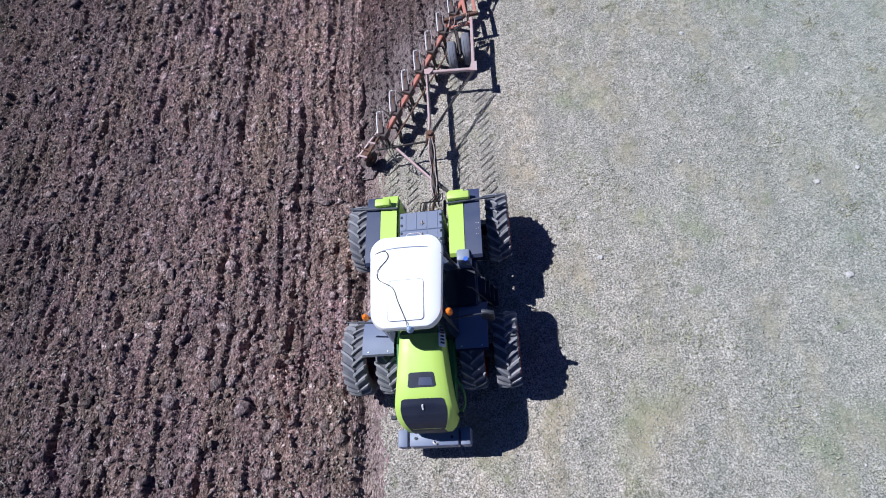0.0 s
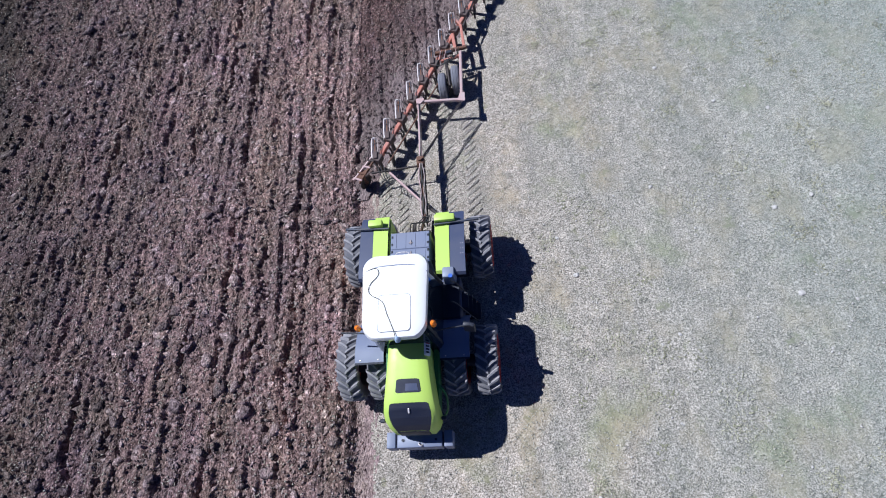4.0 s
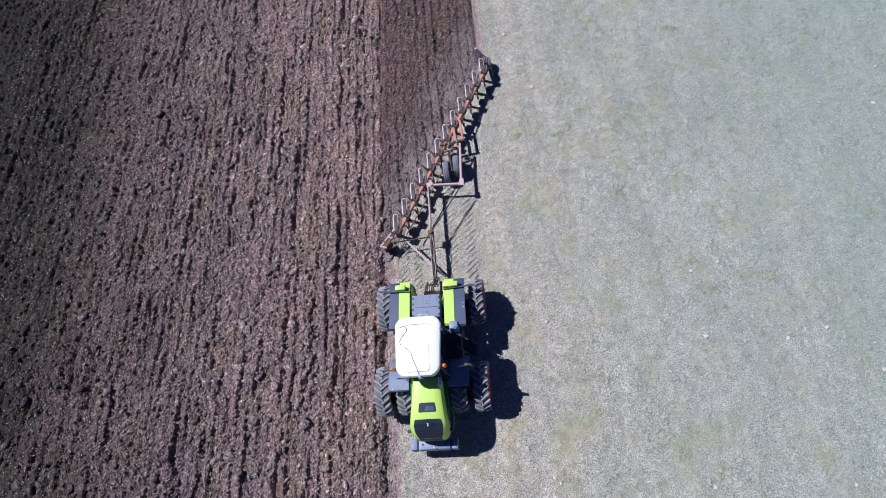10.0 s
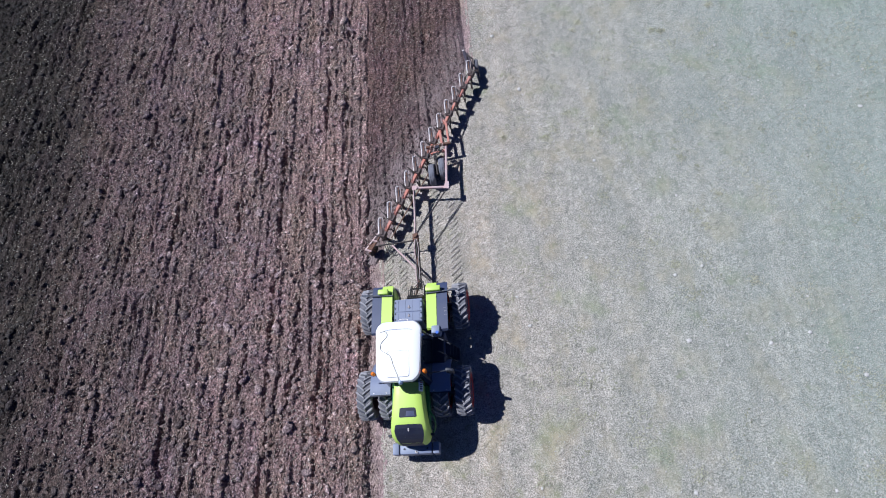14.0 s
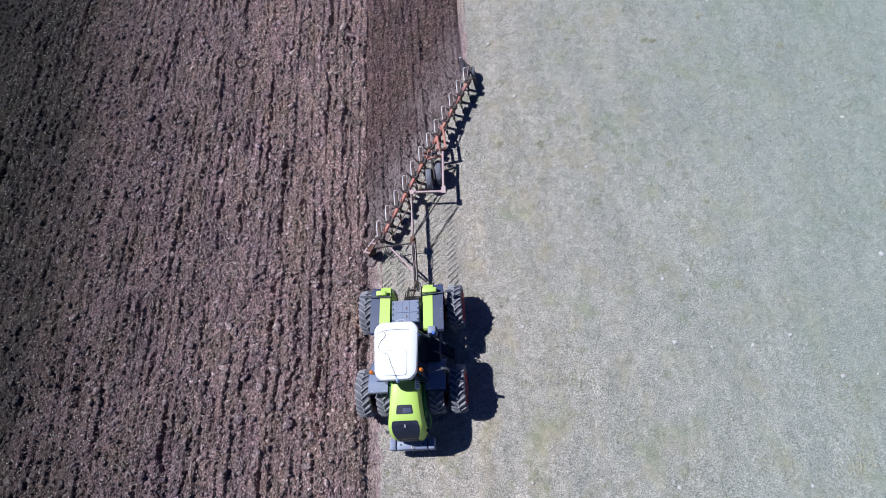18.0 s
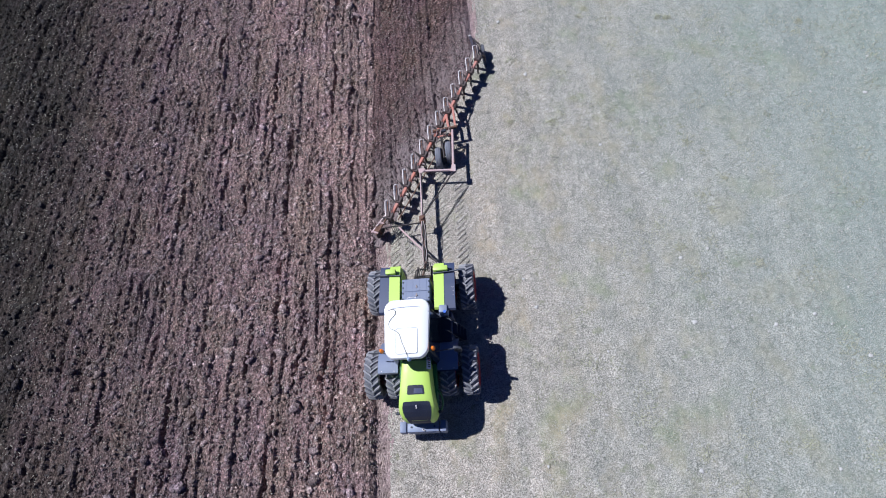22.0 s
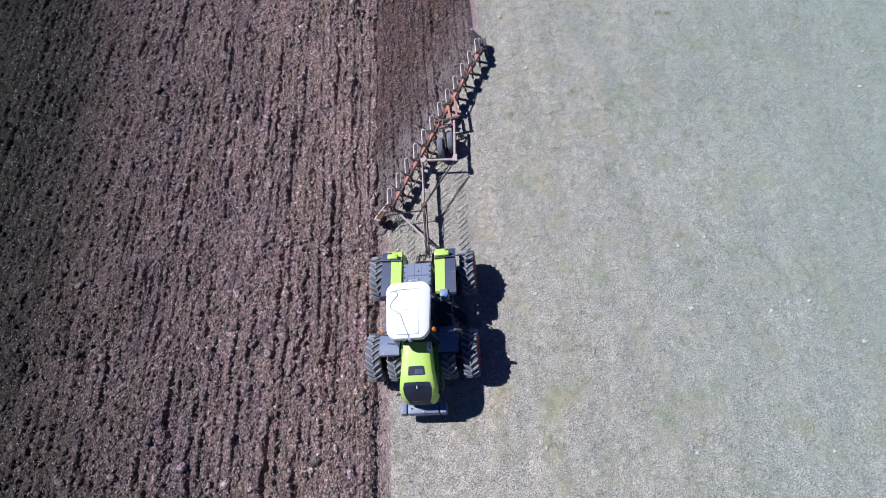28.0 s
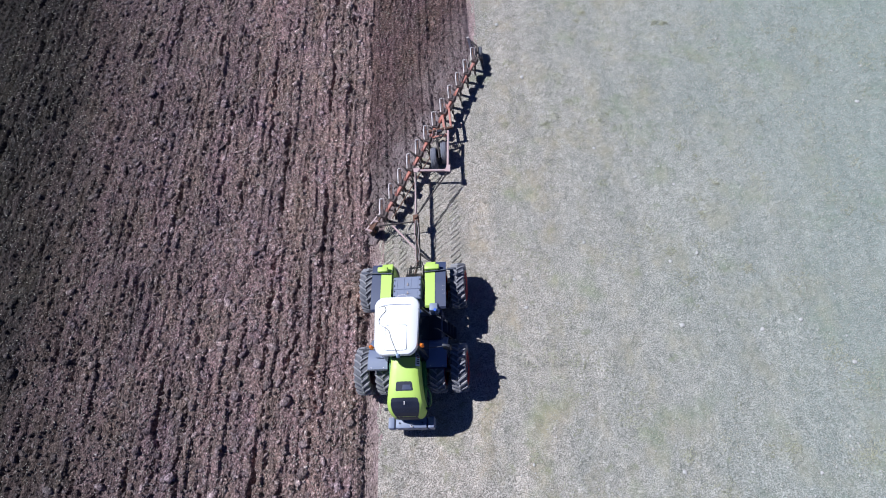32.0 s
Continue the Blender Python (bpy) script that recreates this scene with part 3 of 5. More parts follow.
def rim_mesh(out):
    """Dished rim on the x axis; out is the side of the dish."""
    prof = [(-0.30, 0.72), (-0.388, 0.735), (-0.395, 0.70), (-0.33, 0.60), (-0.1, 0.55), (0.05, 0.50), (0.07, 0.22), (0.13, 0.2), (0.13, 0.001)]
    n = 32
    bm = bmesh.new()
    rings = []
    for x, r in prof:
        rings.append([bm.verts.new((-out * x, r * math.cos(2 * math.pi * k / n), r * math.sin(2 * math.pi * k / n))) for k in range(n)])
    for a, b in zip(rings, rings[1:]):
        for k in range(n):
            bm.faces.new((a[k], a[(k + 1) % n], b[(k + 1) % n], b[k]))
    back = [bm.verts.new((-out * 0.3, 0.72 * math.cos(2 * math.pi * k / n), 0.72 * math.sin(2 * math.pi * k / n))) for k in range(n)]
    for k in range(n):
        bm.faces.new((rings[0][k], rings[0][(k + 1) % n], back[(k + 1) % n], back[k]))
    for k in range(10):
        a = 2 * math.pi * k / 10
        add_rod(bm, (-out * 0.1, 0.3 * math.cos(a), 0.3 * math.sin(a)), (out * -0.02, 0.3 * math.cos(a), 0.3 * math.sin(a)), 0.025, 6)
    return bm


tractor = thing("tractor", pose(-0.72, 1.9, 0, 0, 0, -2.0), "lime green tractor with dual tyres and white cab roof", "tractor")
FRONT, REAR = -0.75, 2.80
LUGS = 21


def shared(name, store, key, make, material, parent, label=""):
    """A part that shares its mesh with the earlier ones of its kind."""
    if key in store:
        ob = new(name, store[key])
        ob.parent = parent
        return tagged(ob, label)
    ob = part(name, make(), material, parent, label)
    store[key] = ob.data
    return ob


pieces = {}
for name, y in (("front_wheel", FRONT), ("rear_wheel", REAR)):
    for x in (-1.91, -1.05, 1.08, 1.95):
        wheel = new(name)
        wheel.parent = tractor
        wheel.location = (x, y, R_TYRE - 0.02)
        wheel.scale = (W_TYRE / 0.76, R_TYRE / 1.07, R_TYRE / 1.07)
        shared("tyre", pieces, "tyre", tyre_mesh, RUBBER, wheel, "dusty black rubber with deep chevron lugs")
        shared("rim", pieces, "rim%d" % (x > 0), lambda: rim_mesh(1 if x > 0 else -1), RED, wheel, "red painted steel rim")
        turn = random.uniform(0, 6)
        for s in (-1, 1):
            for k in range(LUGS):
                lug = shared("lug", pieces, "lug%d" % s, lambda: lug_mesh(s), LUG, wheel)
                lug.rotation_euler = (turn + 2 * math.pi * (k + (0.5 if s > 0 else 0)) / LUGS, 0, 0)
for y in (FRONT, REAR):
    part("axle", rod((-1.85, y, 0.95), (1.90, y, 0.95), 0.17, 16), DARK, tractor)
    part("axle_housing", box((0.9, 0.6, 0.6), (0, y, 1.05), bevel=0.08, seg=2), DARK, tractor)
part("chassis", box((0.62, 5.2, 0.55), (0, 0.55, 1.2), bevel=0.05), DARK, tractor)
part("belly_tank", box((1.5, 1.9, 0.75), (0, 0.95, 1.05), bevel=0.1, seg=2), DARK, tractor)


def hood_ring(y, half, top, low, shoulder):
    """A hood section at y: half width, height of the crown, lower edge, drop of the shoulder."""
    pts = []
    for u, z in ((-1.0, low), (-1.04, (low + top - shoulder) / 2), (-0.99, top - shoulder - 0.04), (-0.93, top - shoulder * 0.55), (-0.8, top - shoulder * 0.22), (-0.45, top - 0.02), (0, top)):
        pts.append((u * half, y, z))
    return pts + [(-x, yy, z) for x, yy, z in pts[-2::-1]]


hood_sections = [(-0.62, 0.52, 2.86, 1.75, 0.16), (-1.1, 0.55, 2.83, 1.7, 0.16), (-1.7, 0.61, 2.76, 1.6, 0.17), (-2.15, 0.67, 2.66, 1.5, 0.19), (-2.36, 0.70, 2.56, 1.46, 0.21), (-2.54, 0.69, 2.40, 1.43, 0.21), (-2.69, 0.62, 2.20, 1.40, 0.20), (-2.79, 0.50, 1.97, 1.36, 0.16)]
hood = part("hood", loft([hood_ring(*s) for s in hood_sections]), LIME, tractor, "glossy lime green engine hood")
part("hood_side_panel", slab([(-0.65, 1.7), (-2.3, 1.55), (-2.3, 2.0), (-0.65, 2.2)], 0.585, 0.70), DKGREEN, tractor, "dark green engine side panel")
part("hood_side_panel", slab([(-0.65, 1.7), (-2.3, 1.55), (-2.3, 2.0), (-0.65, 2.2)], -0.70, -0.585), DKGREEN, tractor, "dark green engine side panel")


def hood_patch(corners, lift, material, name, label, n=8):
    """A panel that follows the hood: its y and its two x values, edge by edge from the back to the front."""
    bm = bmesh.new()
    grid = []

    def crown(x, y):
        for a, b in zip(hood_sections, hood_sections[1:]):
            if b[0] <= y <= a[0]:
                t = (y - a[0]) / (b[0] - a[0])
                half, top, sh = (a[i] + (b[i] - a[i]) * t for i in (1, 2, 4))
                u = abs(x) / half
                k = [(0, 0), (0.45, 0.02), (0.8, sh * 0.22), (0.93, sh * 0.55), (1.0, sh + 0.04)]
                for (u0, d0), (u1, d1) in zip(k, k[1:]):
                    if u <= u1:
                        return top - d0 - (d1 - d0) * (u - u0) / (u1 - u0)
                return top - sh - 0.04
        return hood_sections[-1][2]
    steps = n // (len(corners) - 1)
    n = steps * (len(corners) - 1)
    for j in range(n + 1):
        i, t = min(j // steps, len(corners) - 2), j / steps - min(j // steps, len(corners) - 2)
        y, xa, xb = (p + (q - p) * t for p, q in zip(corners[i], corners[i + 1]))
        grid.append([(xa + (xb - xa) * i / n, y) for i in range(n + 1)])
    up = [[bm.verts.new((x, y, crown(x, y) + lift)) for x, y in r] for r in grid]
    dn = [[bm.verts.new((x, y, crown(x, y) - 0.01)) for x, y in r] for r in grid]
    for j in range(n):
        for i in range(n):
            bm.faces.new((up[j][i], up[j][i + 1], up[j + 1][i + 1], up[j + 1][i]))
    for i in range(n):
        for r0, r1 in ((up[0], dn[0]), (up[n], dn[n])):
            bm.faces.new((r0[i], r0[i + 1], r1[i + 1], r1[i]))
        for c in (0, n):
            bm.faces.new((up[i][c], up[i + 1][c], dn[i + 1][c], dn[i][c]))
    return part(name, bm, material, hood, label)


hood_patch(((-1.65, -0.23, 0.25), (-1.675, -0.28, 0.30), (-1.95, -0.315, 0.335), (-1.98, -0.27, 0.29)), 0.012, GRILLE, "hood_vent", "dark air intake grille in the hood", 12)
# lighter grey panel over the right front part of the intake
hood_patch(((-1.77, -0.04, 0.24), (-1.94, -0.06, 0.27)), 0.018, FENDER, "vent_panel", "lighter grey panel inside the intake", 4)
hood_patch(((-2.215, -0.42, 0.44), (-2.24, -0.48, 0.50), (-2.42, -0.525, 0.545), (-2.57, -0.515, 0.535), (-2.69, -0.475, 0.495), (-2.785, -0.41, 0.43)), 0.014, GRILLE, "nose_grille", "dark mesh radiator grille", 25)
for k in range(5):
    y = -2.29 - 0.075 * k
    hood_patch(((y, -0.42, 0.42), (y - 0.035, -0.42, 0.42)), 0.022, GRILLE, "grille_slat", "", 5)
part("nose_badge", box((0.05, 0.14, 0.03), (0.01, -2.40, 2.565), (40, 0, 0), 0.012), BRIGHT, hood, "small bright badge")

part("front_grille", slab([(-2.77, 1.38), (-2.815, 1.42), (-2.815, 1.90), (-2.785, 1.95)], -0.40, 0.40), DARK, hood, "dark mesh grille below the nose")
for x in (-0.80, 0.80):
    part("marker_lamp", box((0.14, 0.10, 0.10), (x, -2.50, 1.92), bevel=0.02), DARK, hood, "small black marker lamp")
part("side_badge", box((0.025, 0.56, 0.20), (0.515, -0.81, 2.765), (0, -43, 0), 0.008), LAMPGLASS, hood, "pale side badge with plain red and dark bars")
for k in range(6):
    part("badge_bar", box((0.012, 0.045, 0.11), (0.527, -0.60 - 0.08 * k, 2.777), (0, -43, 0), 0.0), RED if k < 3 else DARK, hood)

# front ballast
ballast = part("ballast_block", box((1.22, 0.42, 0.5), (0, -2.86, 0.82), bevel=0.03, seg=2), PALEGREY, tractor, "grey cast iron front weight")
for x in (-0.78, 0.78):
    part("ballast_block", box((0.24, 0.42, 0.48), (x, -2.86, 0.82), bevel=0.025, seg=2), PALEGREY, tractor, "grey cast iron side weight")
part("ballast_carrier", box((1.0, 0.5, 0.35), (0, -2.5, 0.85), bevel=0.03), DARK, tractor)
part("ballast_hook", hose([(0.0, -2.95, 1.07), (0.0, -3.0, 1.14), (0.06, -3.04, 1.12), (0.08, -3.0, 1.07)], 0.02), BRIGHT, ballast, "bright shackle")
for x in (-0.45, 0.45):
    part("lifting_eye", rod((x, -2.88, 1.06), (x, -2.88, 1.10), 0.035, 10), DARK, ballast)

# cab
CAB = -0.10
cab = part("cab_frame", loft([rounded_rect(1.62, 1.95, 0.12, 1.55, cx=0, cy=0.25), rounded_rect(1.72, 2.05, 0.15, 2.3, cx=0, cy=0.25), rounded_rect(1.48, 1.82, 0.15, 3.7, cx=CAB * 0.7, cy=0.16)]), GLASS, tractor, "dark tinted cab glass")
for sx in (-1, 1):
    for y0, y1 in ((-0.62, -0.55), (1.12, 1.0)):
        part("cab_post", bar((sx * 0.84, y0, 2.2), (sx * 0.74 + CAB * 0.7, y1 - 0.06, 3.7), 0.08, 0.08), DARK, cab)
roof_rings = []
for z, k, r in ((3.68, 0.93, 0.2), (3.76, 0.99, 0.28), (3.86, 1.0, 0.30), (3.94, 0.965, 0.30), (3.985, 0.86, 0.28), (4.0, 0.5, 0.2)):
    ring = []
    for x, y, zz in rounded_rect(1.75 * k, 2.16 * k, r, z, 7, CAB, 0.165):
        front, back = max(0.0, (-0.10 - y) / 0.85), max(0.0, (y - 0.55) / 0.70)
        ring.append((CAB + (x - CAB) * (1 - 0.11 * front ** 2 - 0.07 * back ** 2 - 0.045 * min(1.0, max(0.0, (0.6 - y) / 1.2))), y + (0.06 if y > 0.5 else -0.10 if y < 0 else 0.0) * (1 - ((x - CAB) / 0.86) ** 2), zz))
    roof_rings.append(ring)
roof = part("cab_roof", loft(roof_rings), ROOF, tractor, "smooth white cab roof")
gasket = loft([rounded_rect(0.805, 0.955, 0.085, 3.985, 4, CAB + 0.02, -0.34), rounded_rect(0.805, 0.955, 0.085, 4.004, 4, CAB + 0.02, -0.34)])
part("hatch_seal", gasket, GREY, roof, "thin grey rubber seal")
outer = loft([rounded_rect(0.79, 0.94, 0.08, 3.985, 4, CAB + 0.02, -0.34), rounded_rect(0.785, 0.935, 0.08, 4.009, 4, CAB + 0.02, -0.34)])
part("roof_hatch", outer, ROOF, roof, "white roof hatch")
part("rear_roof_rib", hose([(CAB - 0.83, 0.70, 3.93), (CAB - 0.66, 0.86, 3.965), (CAB - 0.3, 0.93, 3.985), (CAB + 0.3, 0.93, 3.985), (CAB + 0.66, 0.86, 3.965), (CAB + 0.83, 0.72, 3.93)], 0.018), PALEGREY, roof, "grey seam across the roof back")
for x in (CAB - 0.55, CAB - 0.2, CAB + 0.2, CAB + 0.55):
    part("roof_bolt", rod((x, 1.08, 3.95), (x, 1.08, 3.975), 0.014, 8), GREY, roof)
part("roof_rail", hose([(CAB + 0.0, 1.26, 3.80), (CAB + 0.02, 1.36, 3.82), (CAB + 0.30, 1.36, 3.82), (CAB + 0.32, 1.26, 3.80)], 0.009), BRIGHT, roof, "thin bright rear rail")
part("antenna_cable", hose([(CAB - 0.85, 0.70, 3.90), (CAB - 0.72, 0.82, 3.98), (CAB - 0.48, 0.88, 4.01), (CAB - 0.40, 0.70, 4.012), (CAB - 0.62, 0.42, 4.012), (CAB - 0.60, 0.18, 4.012), (CAB - 0.28, -0.04, 4.016), (CAB - 0.15, -0.38, 4.018), (CAB + 0.02, -0.80, 4.018), (CAB + 0.06, -0.98, 3.98)], 0.009), CABLE, roof, "thin black cable lying loose on the roof")
part("roof_seam", hose([(CAB + 0.70, 0.62, 3.965), (CAB + 0.71, 0.10, 3.965), (CAB + 0.72, -0.42, 3.965), (CAB + 0.60, -0.44, 3.982), (CAB + 0.59, -0.20, 3.984)], 0.007), PALEGREY, roof, "thin grey seam along the roof edge")
part("antenna_dome", add_rod(rod((CAB + 0.1, -0.99, 3.88), (CAB + 0.1, -0.99, 4.02), 0.08, 16, 0.045), (CAB + 0.1, -0.99, 4.02), (CAB + 0.1, -0.99, 4.05), 0.045, 12, 0.01), RECEIVER, roof, "small pale blue receiver dome")
for x, y in ((-1.04, -0.60), (0.84, -0.60)):
    arm = part("beacon_arm", bar((x * 0.8, y, 3.7), (x, y, 3.7), 0.04, 0.04), DARK, tractor)
    lamp = part("beacon", add_rod(rod((x, y, 3.7), (x, y, 3.84), 0.075, 16, 0.07), (x, y, 3.84), (x, y, 3.90), 0.07, 16, 0.03), AMBER, tractor, "orange warning beacon")
def fender_top(x0, x1, r, front, thick):
    """A rear fender: curved down behind the wheel, then level as far as y = front, with a short lip."""
    out = [(REAR + r * math.cos(radians(a)), 1.04 + r * math.sin(radians(a))) for a in (62, 68, 74, 80, 86, 92)]
    out += [(REAR - 0.45, 1.05 + r), (front + 0.25, 1.05 + r), (front + 0.06, 1.02 + r), (front, 0.92 + r)]
    inn = [(y, z - thick) for y, z in out]
    inn[-1] = (front + thick, 0.92 + r)
    return slab(out + inn[::-1], x0, x1)


# fenders
for sx in (-1, 1):
    a, b = sorted((sx * 0.76, sx * 1.55))
    f = part("front_fender", arch(a, b, FRONT, 1.0, 1.24, 20, 104.5, 0.035), PALEGREY, tractor, "smooth grey front fender over the dual tyres")
    part("fender_edge", arch(a, b, FRONT, 1.0, 1.252, 102.5, 105, 0.05, 3), DARK, f)
    for x in (a + 0.15, b - 0.15):
        part("bolt", rod((x, FRONT - 0.21, 2.20), (x, FRONT - 0.21, 2.235), 0.018, 8), BRIGHT, f)
    part("fender_bracket", bar((sx * 0.5, FRONT, 1.6), (sx * 1.1, FRONT, 2.2), 0.08, 0.08), DARK, tractor)
    a, b = sorted((sx * 0.70, sx * (1.10 if sx > 0 else 1.14)))
    f = part("rear_fender", fender_top(a, b, 1.32, 1.40, 0.04), LIME, tractor, "lime green rear fender")
    a2, b2 = sorted((sx * (1.104 if sx > 0 else 1.144), sx * 1.54))
    part("fender_extension", fender_top(a2, b2, 1.30, 1.34, 0.035), FENDER, f, "dark plastic fender extension")
    part("fender_side", slab([(REAR + 0.55, 2.2), (REAR - 0.5, 2.25), (REAR - 1.1, 1.6), (REAR - 0.9, 1.2), (REAR + 0.5, 1.2)], sx * 0.66, sx * 0.70), LIME, f)
    for k in range(6 if sx > 0 else 0):
        x, y = sx * (1.42 + 0.06 * (k % 2)), 1.95 + 0.16 * (k // 2)
        part("bolt", rod((x, y, 2.34), (x, y, 2.36), 0.010, 6), BRIGHT, f)
    # lamp housings and marker bars at the back
    part("lamp_housing", box((0.42 if sx < 0 else 0.60, 0.22, 0.22), (sx * (1.06 if sx < 0 else 0.99), REAR + 0.26, 2.46), (0, 0, 0), 0.04, 2), LIME, f, "lime green rear lamp housing")
    part("marker_bar", bar((sx * 0.66, REAR + 0.10, 2.42), (sx * 1.98, REAR + 0.18, 2.42), 0.05, 0.05), STEEL, tractor, "grey marker bar across the fender")
    part("marker_plate", box((0.34, 0.03, 0.24), (sx * 1.80, REAR + 0.22, 2.34), (12, 0, 0), 0.01), STEEL, tractor)

# deck box behind the cab
deck = part("toolbox", box((1.16, 0.99, 1.0), (-0.01, 2.19, 2.0), bevel=0.05, seg=2), GREY, tractor, "grey ribbed cover behind the cab")
for y, depth, at in ((1.93, 0.39, 1.96), (2.405, 0.53, 2.32)):
    part("lid", box((1.12, depth, 0.03), (-0.01, y, 2.505), bevel=0.014), PALEGREY, deck)
    for x in (-0.42, -0.14, 0.14, 0.42):
        part("lid_rib", box((0.03, depth - 0.08, 0.014), (x, y, 2.523), bevel=0.005), PALEGREY, deck)
    part("latch", add_box(box((0.11, 0.03, 0.035), (0.015, at - 0.01, 2.535), bevel=0.01), (0.032, 0.14, 0.03), (0.015, at + 0.01, 2.533), (0, 0, 0), 0.008), WORN, deck, "worn steel latch")
    for x in (-0.53, 0.51):
        for dy in (-0.11, 0.13):
            part("hinge", box((0.05, 0.07, 0.03), (x, y + dy, 2.525), bevel=0.008), DARK, deck)

# added plate: keeps sun from slipping under the fender into the ground shadow
part("shade_plate", slab([(1.785, 1.05), (1.785, 2.30), (1.81, 2.30), (1.81, 1.05)], 0.54, 1.54), DARK, tractor, "added black plate that blocks a gap of sun ahead of the rear wheel")

# shaded side: tank, steps, rails, mirrors
tank = part("side_tank", box((0.34, 0.33, 0.9), (1.05, 1.37, 1.98), bevel=0.06, seg=2), TANK, tractor, "pale grey plastic side tank")
part("tank_cap", rod((1.12, 1.22, 2.42), (1.12, 1.22, 2.48), 0.06, 16), BLUE, tank, "blue filler cap")
for k in range(4):
    part("step", box((0.34, 0.5, 0.035), (1.36 + 0.09 * k, 0.78, 1.70 - 0.32 * k), bevel=0.01), DARK, tractor, "black step tread")
for y in (0.45, 1.05):
    part("step_rail", hose([(1.12, y, 2.5), (1.24, y, 2.35), (1.42, y, 1.7), (1.72, y, 0.75)], 0.022), DARK, tractor)
part("fuel_tank", box((0.56, 1.5, 0.85), (1.06, 0.72, 1.40), bevel=0.08, seg=2), FENDER, tractor, "dark blue-grey fuel tank under the cab door")
part("platform", box((0.5, 1.1, 0.06), (1.05, 0.75, 1.87), bevel=0.015), DARK, tractor)
part("platform", box((0.5, 1.1, 0.06), (-1.0, 0.8, 1.82), bevel=0.015), DARK, tractor)
for sx in (-1, 1):
    part("mirror_arm", hose([(sx * 0.8, -0.50, 2.95), (sx * 1.2, -0.47, 3.02), (sx * 1.72, -0.42, 3.0)], 0.022), DARK, tractor)
part("mirror", box((0.30, 0.11, 0.50), (1.62, -0.40, 2.76), (0, 0, -12), 0.03, 2), DARK, tractor, "dark wing mirror")
part("exhaust", rod((0.72, -0.55, 2.0), (0.72, -0.55, 3.2), 0.07, 14), DARK, tractor, "dark exhaust stack beside the cab")
part("side_hose", hose([(0.70, -1.7, 2.2), (0.86, -1.9, 2.0), (0.88, -2.2, 1.7), (0.75, -2.4, 1.5)], 0.03), DKGREEN, tractor)

# rear linkage
for sx in (-1, 1):
    part("lower_link", bar((sx * 0.35, 3.1, 0.75), (sx * 0.30 + 0.1, 3.95, 0.78), 0.08, 0.12), IRON, tractor)
part("top_link", rod((0.05, 3.1, 1.35), (0.2, 4.0, 1.15), 0.045, 10), RUST, tractor)
for k in range(5):
    x = -0.18 + 0.09 * k
    part("hydraulic_hose", hose([(x, 3.05, 1.6), (x + 0.05, 3.3, 1.85), (x + 0.22, 3.55, 1.5), (x * 0.5 + 0.3, 4.0, 1.15)], 0.018), CABLE, tractor)
part("rear_coupler", box((0.7, 0.14, 0.3), (0.1, 3.12, 1.5), bevel=0.03), IRON, tractor)


# ---- plough ----
plough = thing("plough", pose(0, 0, 0), "long worn orange twelve-furrow plough trailing behind the tractor", "plough")
BZ = 0.92
LEG0, LEGD = Vector((-2.08, 8.90)), Vector((0.437, 0.802))
# slanting beam, one painted length between each two bodies
for k in range(11):
    a, b = LEG0 + LEGD * k + Vector((0.10, -0.28)), LEG0 + LEGD * (k + 1) + Vector((0.10, -0.28))
    part("beam_length", bar((a.x, a.y, BZ - 0.12), (b.x, b.y, BZ - 0.12), 0.145, 0.17, 0.02), ORANGE, plough, "orange painted beam with worn edges")


def leg_loop(sx):
    """One side of the trip spring loop over a body: a bent bar, half of a long narrow hoop."""
    return hose([(sx * 0.105, -0.36, 0.02), (sx * 0.108, 0.0, 0.10), (sx * 0.105, 0.36, 0.12), (sx * 0.075, 0.43, 0.11), (0.0, 0.44, 0.11)], 0.025 if sx < 0 else 0.02, 6)


def mouldboard():
    bm = bmesh.new()
    rows = []
    for j in range(7):
        v = j / 6
        row = []
        for i in range(8):
            u = i / 7
            x = -0.05 - 0.42 * u * (0.4 + 0.6 * v) - 0.10 * v
            y = -0.30 + 0.85 * u + 0.1 * v
            z = -0.06 + 0.28 * v * (1 - 0.35 * u) - 0.05 * u
            row.append((x - 0.12 * v * u, y, z))
        rows.append(row)
    top = [[bm.verts.new(p) for p in r] for r in rows]
    low = [[bm.verts.new((p[0] + 0.03, p[1] + 0.015, p[2])) for p in r] for r in rows]
    for g in (top, low):
        for j in range(6):
            for i in range(7):
                bm.faces.new((g[j][i], g[j][i + 1], g[j + 1][i + 1], g[j + 1][i]))
    for i in range(7):
        bm.faces.new((top[0][i], top[0][i + 1], low[0][i + 1], low[0][i]))
        bm.faces.new((top[6][i], top[6][i + 1], low[6][i + 1], low[6][i]))
    for j in range(6):
        bm.faces.new((top[j][0], top[j + 1][0], low[j + 1][0], low[j][0]))
        bm.faces.new((top[j][7], top[j + 1][7], low[j + 1][7], low[j][7]))
    return bm


def gusset(pts, z, h):
    return loft([[(x, y, z) for x, y in pts], [(x, y, z + h) for x, y in pts]])


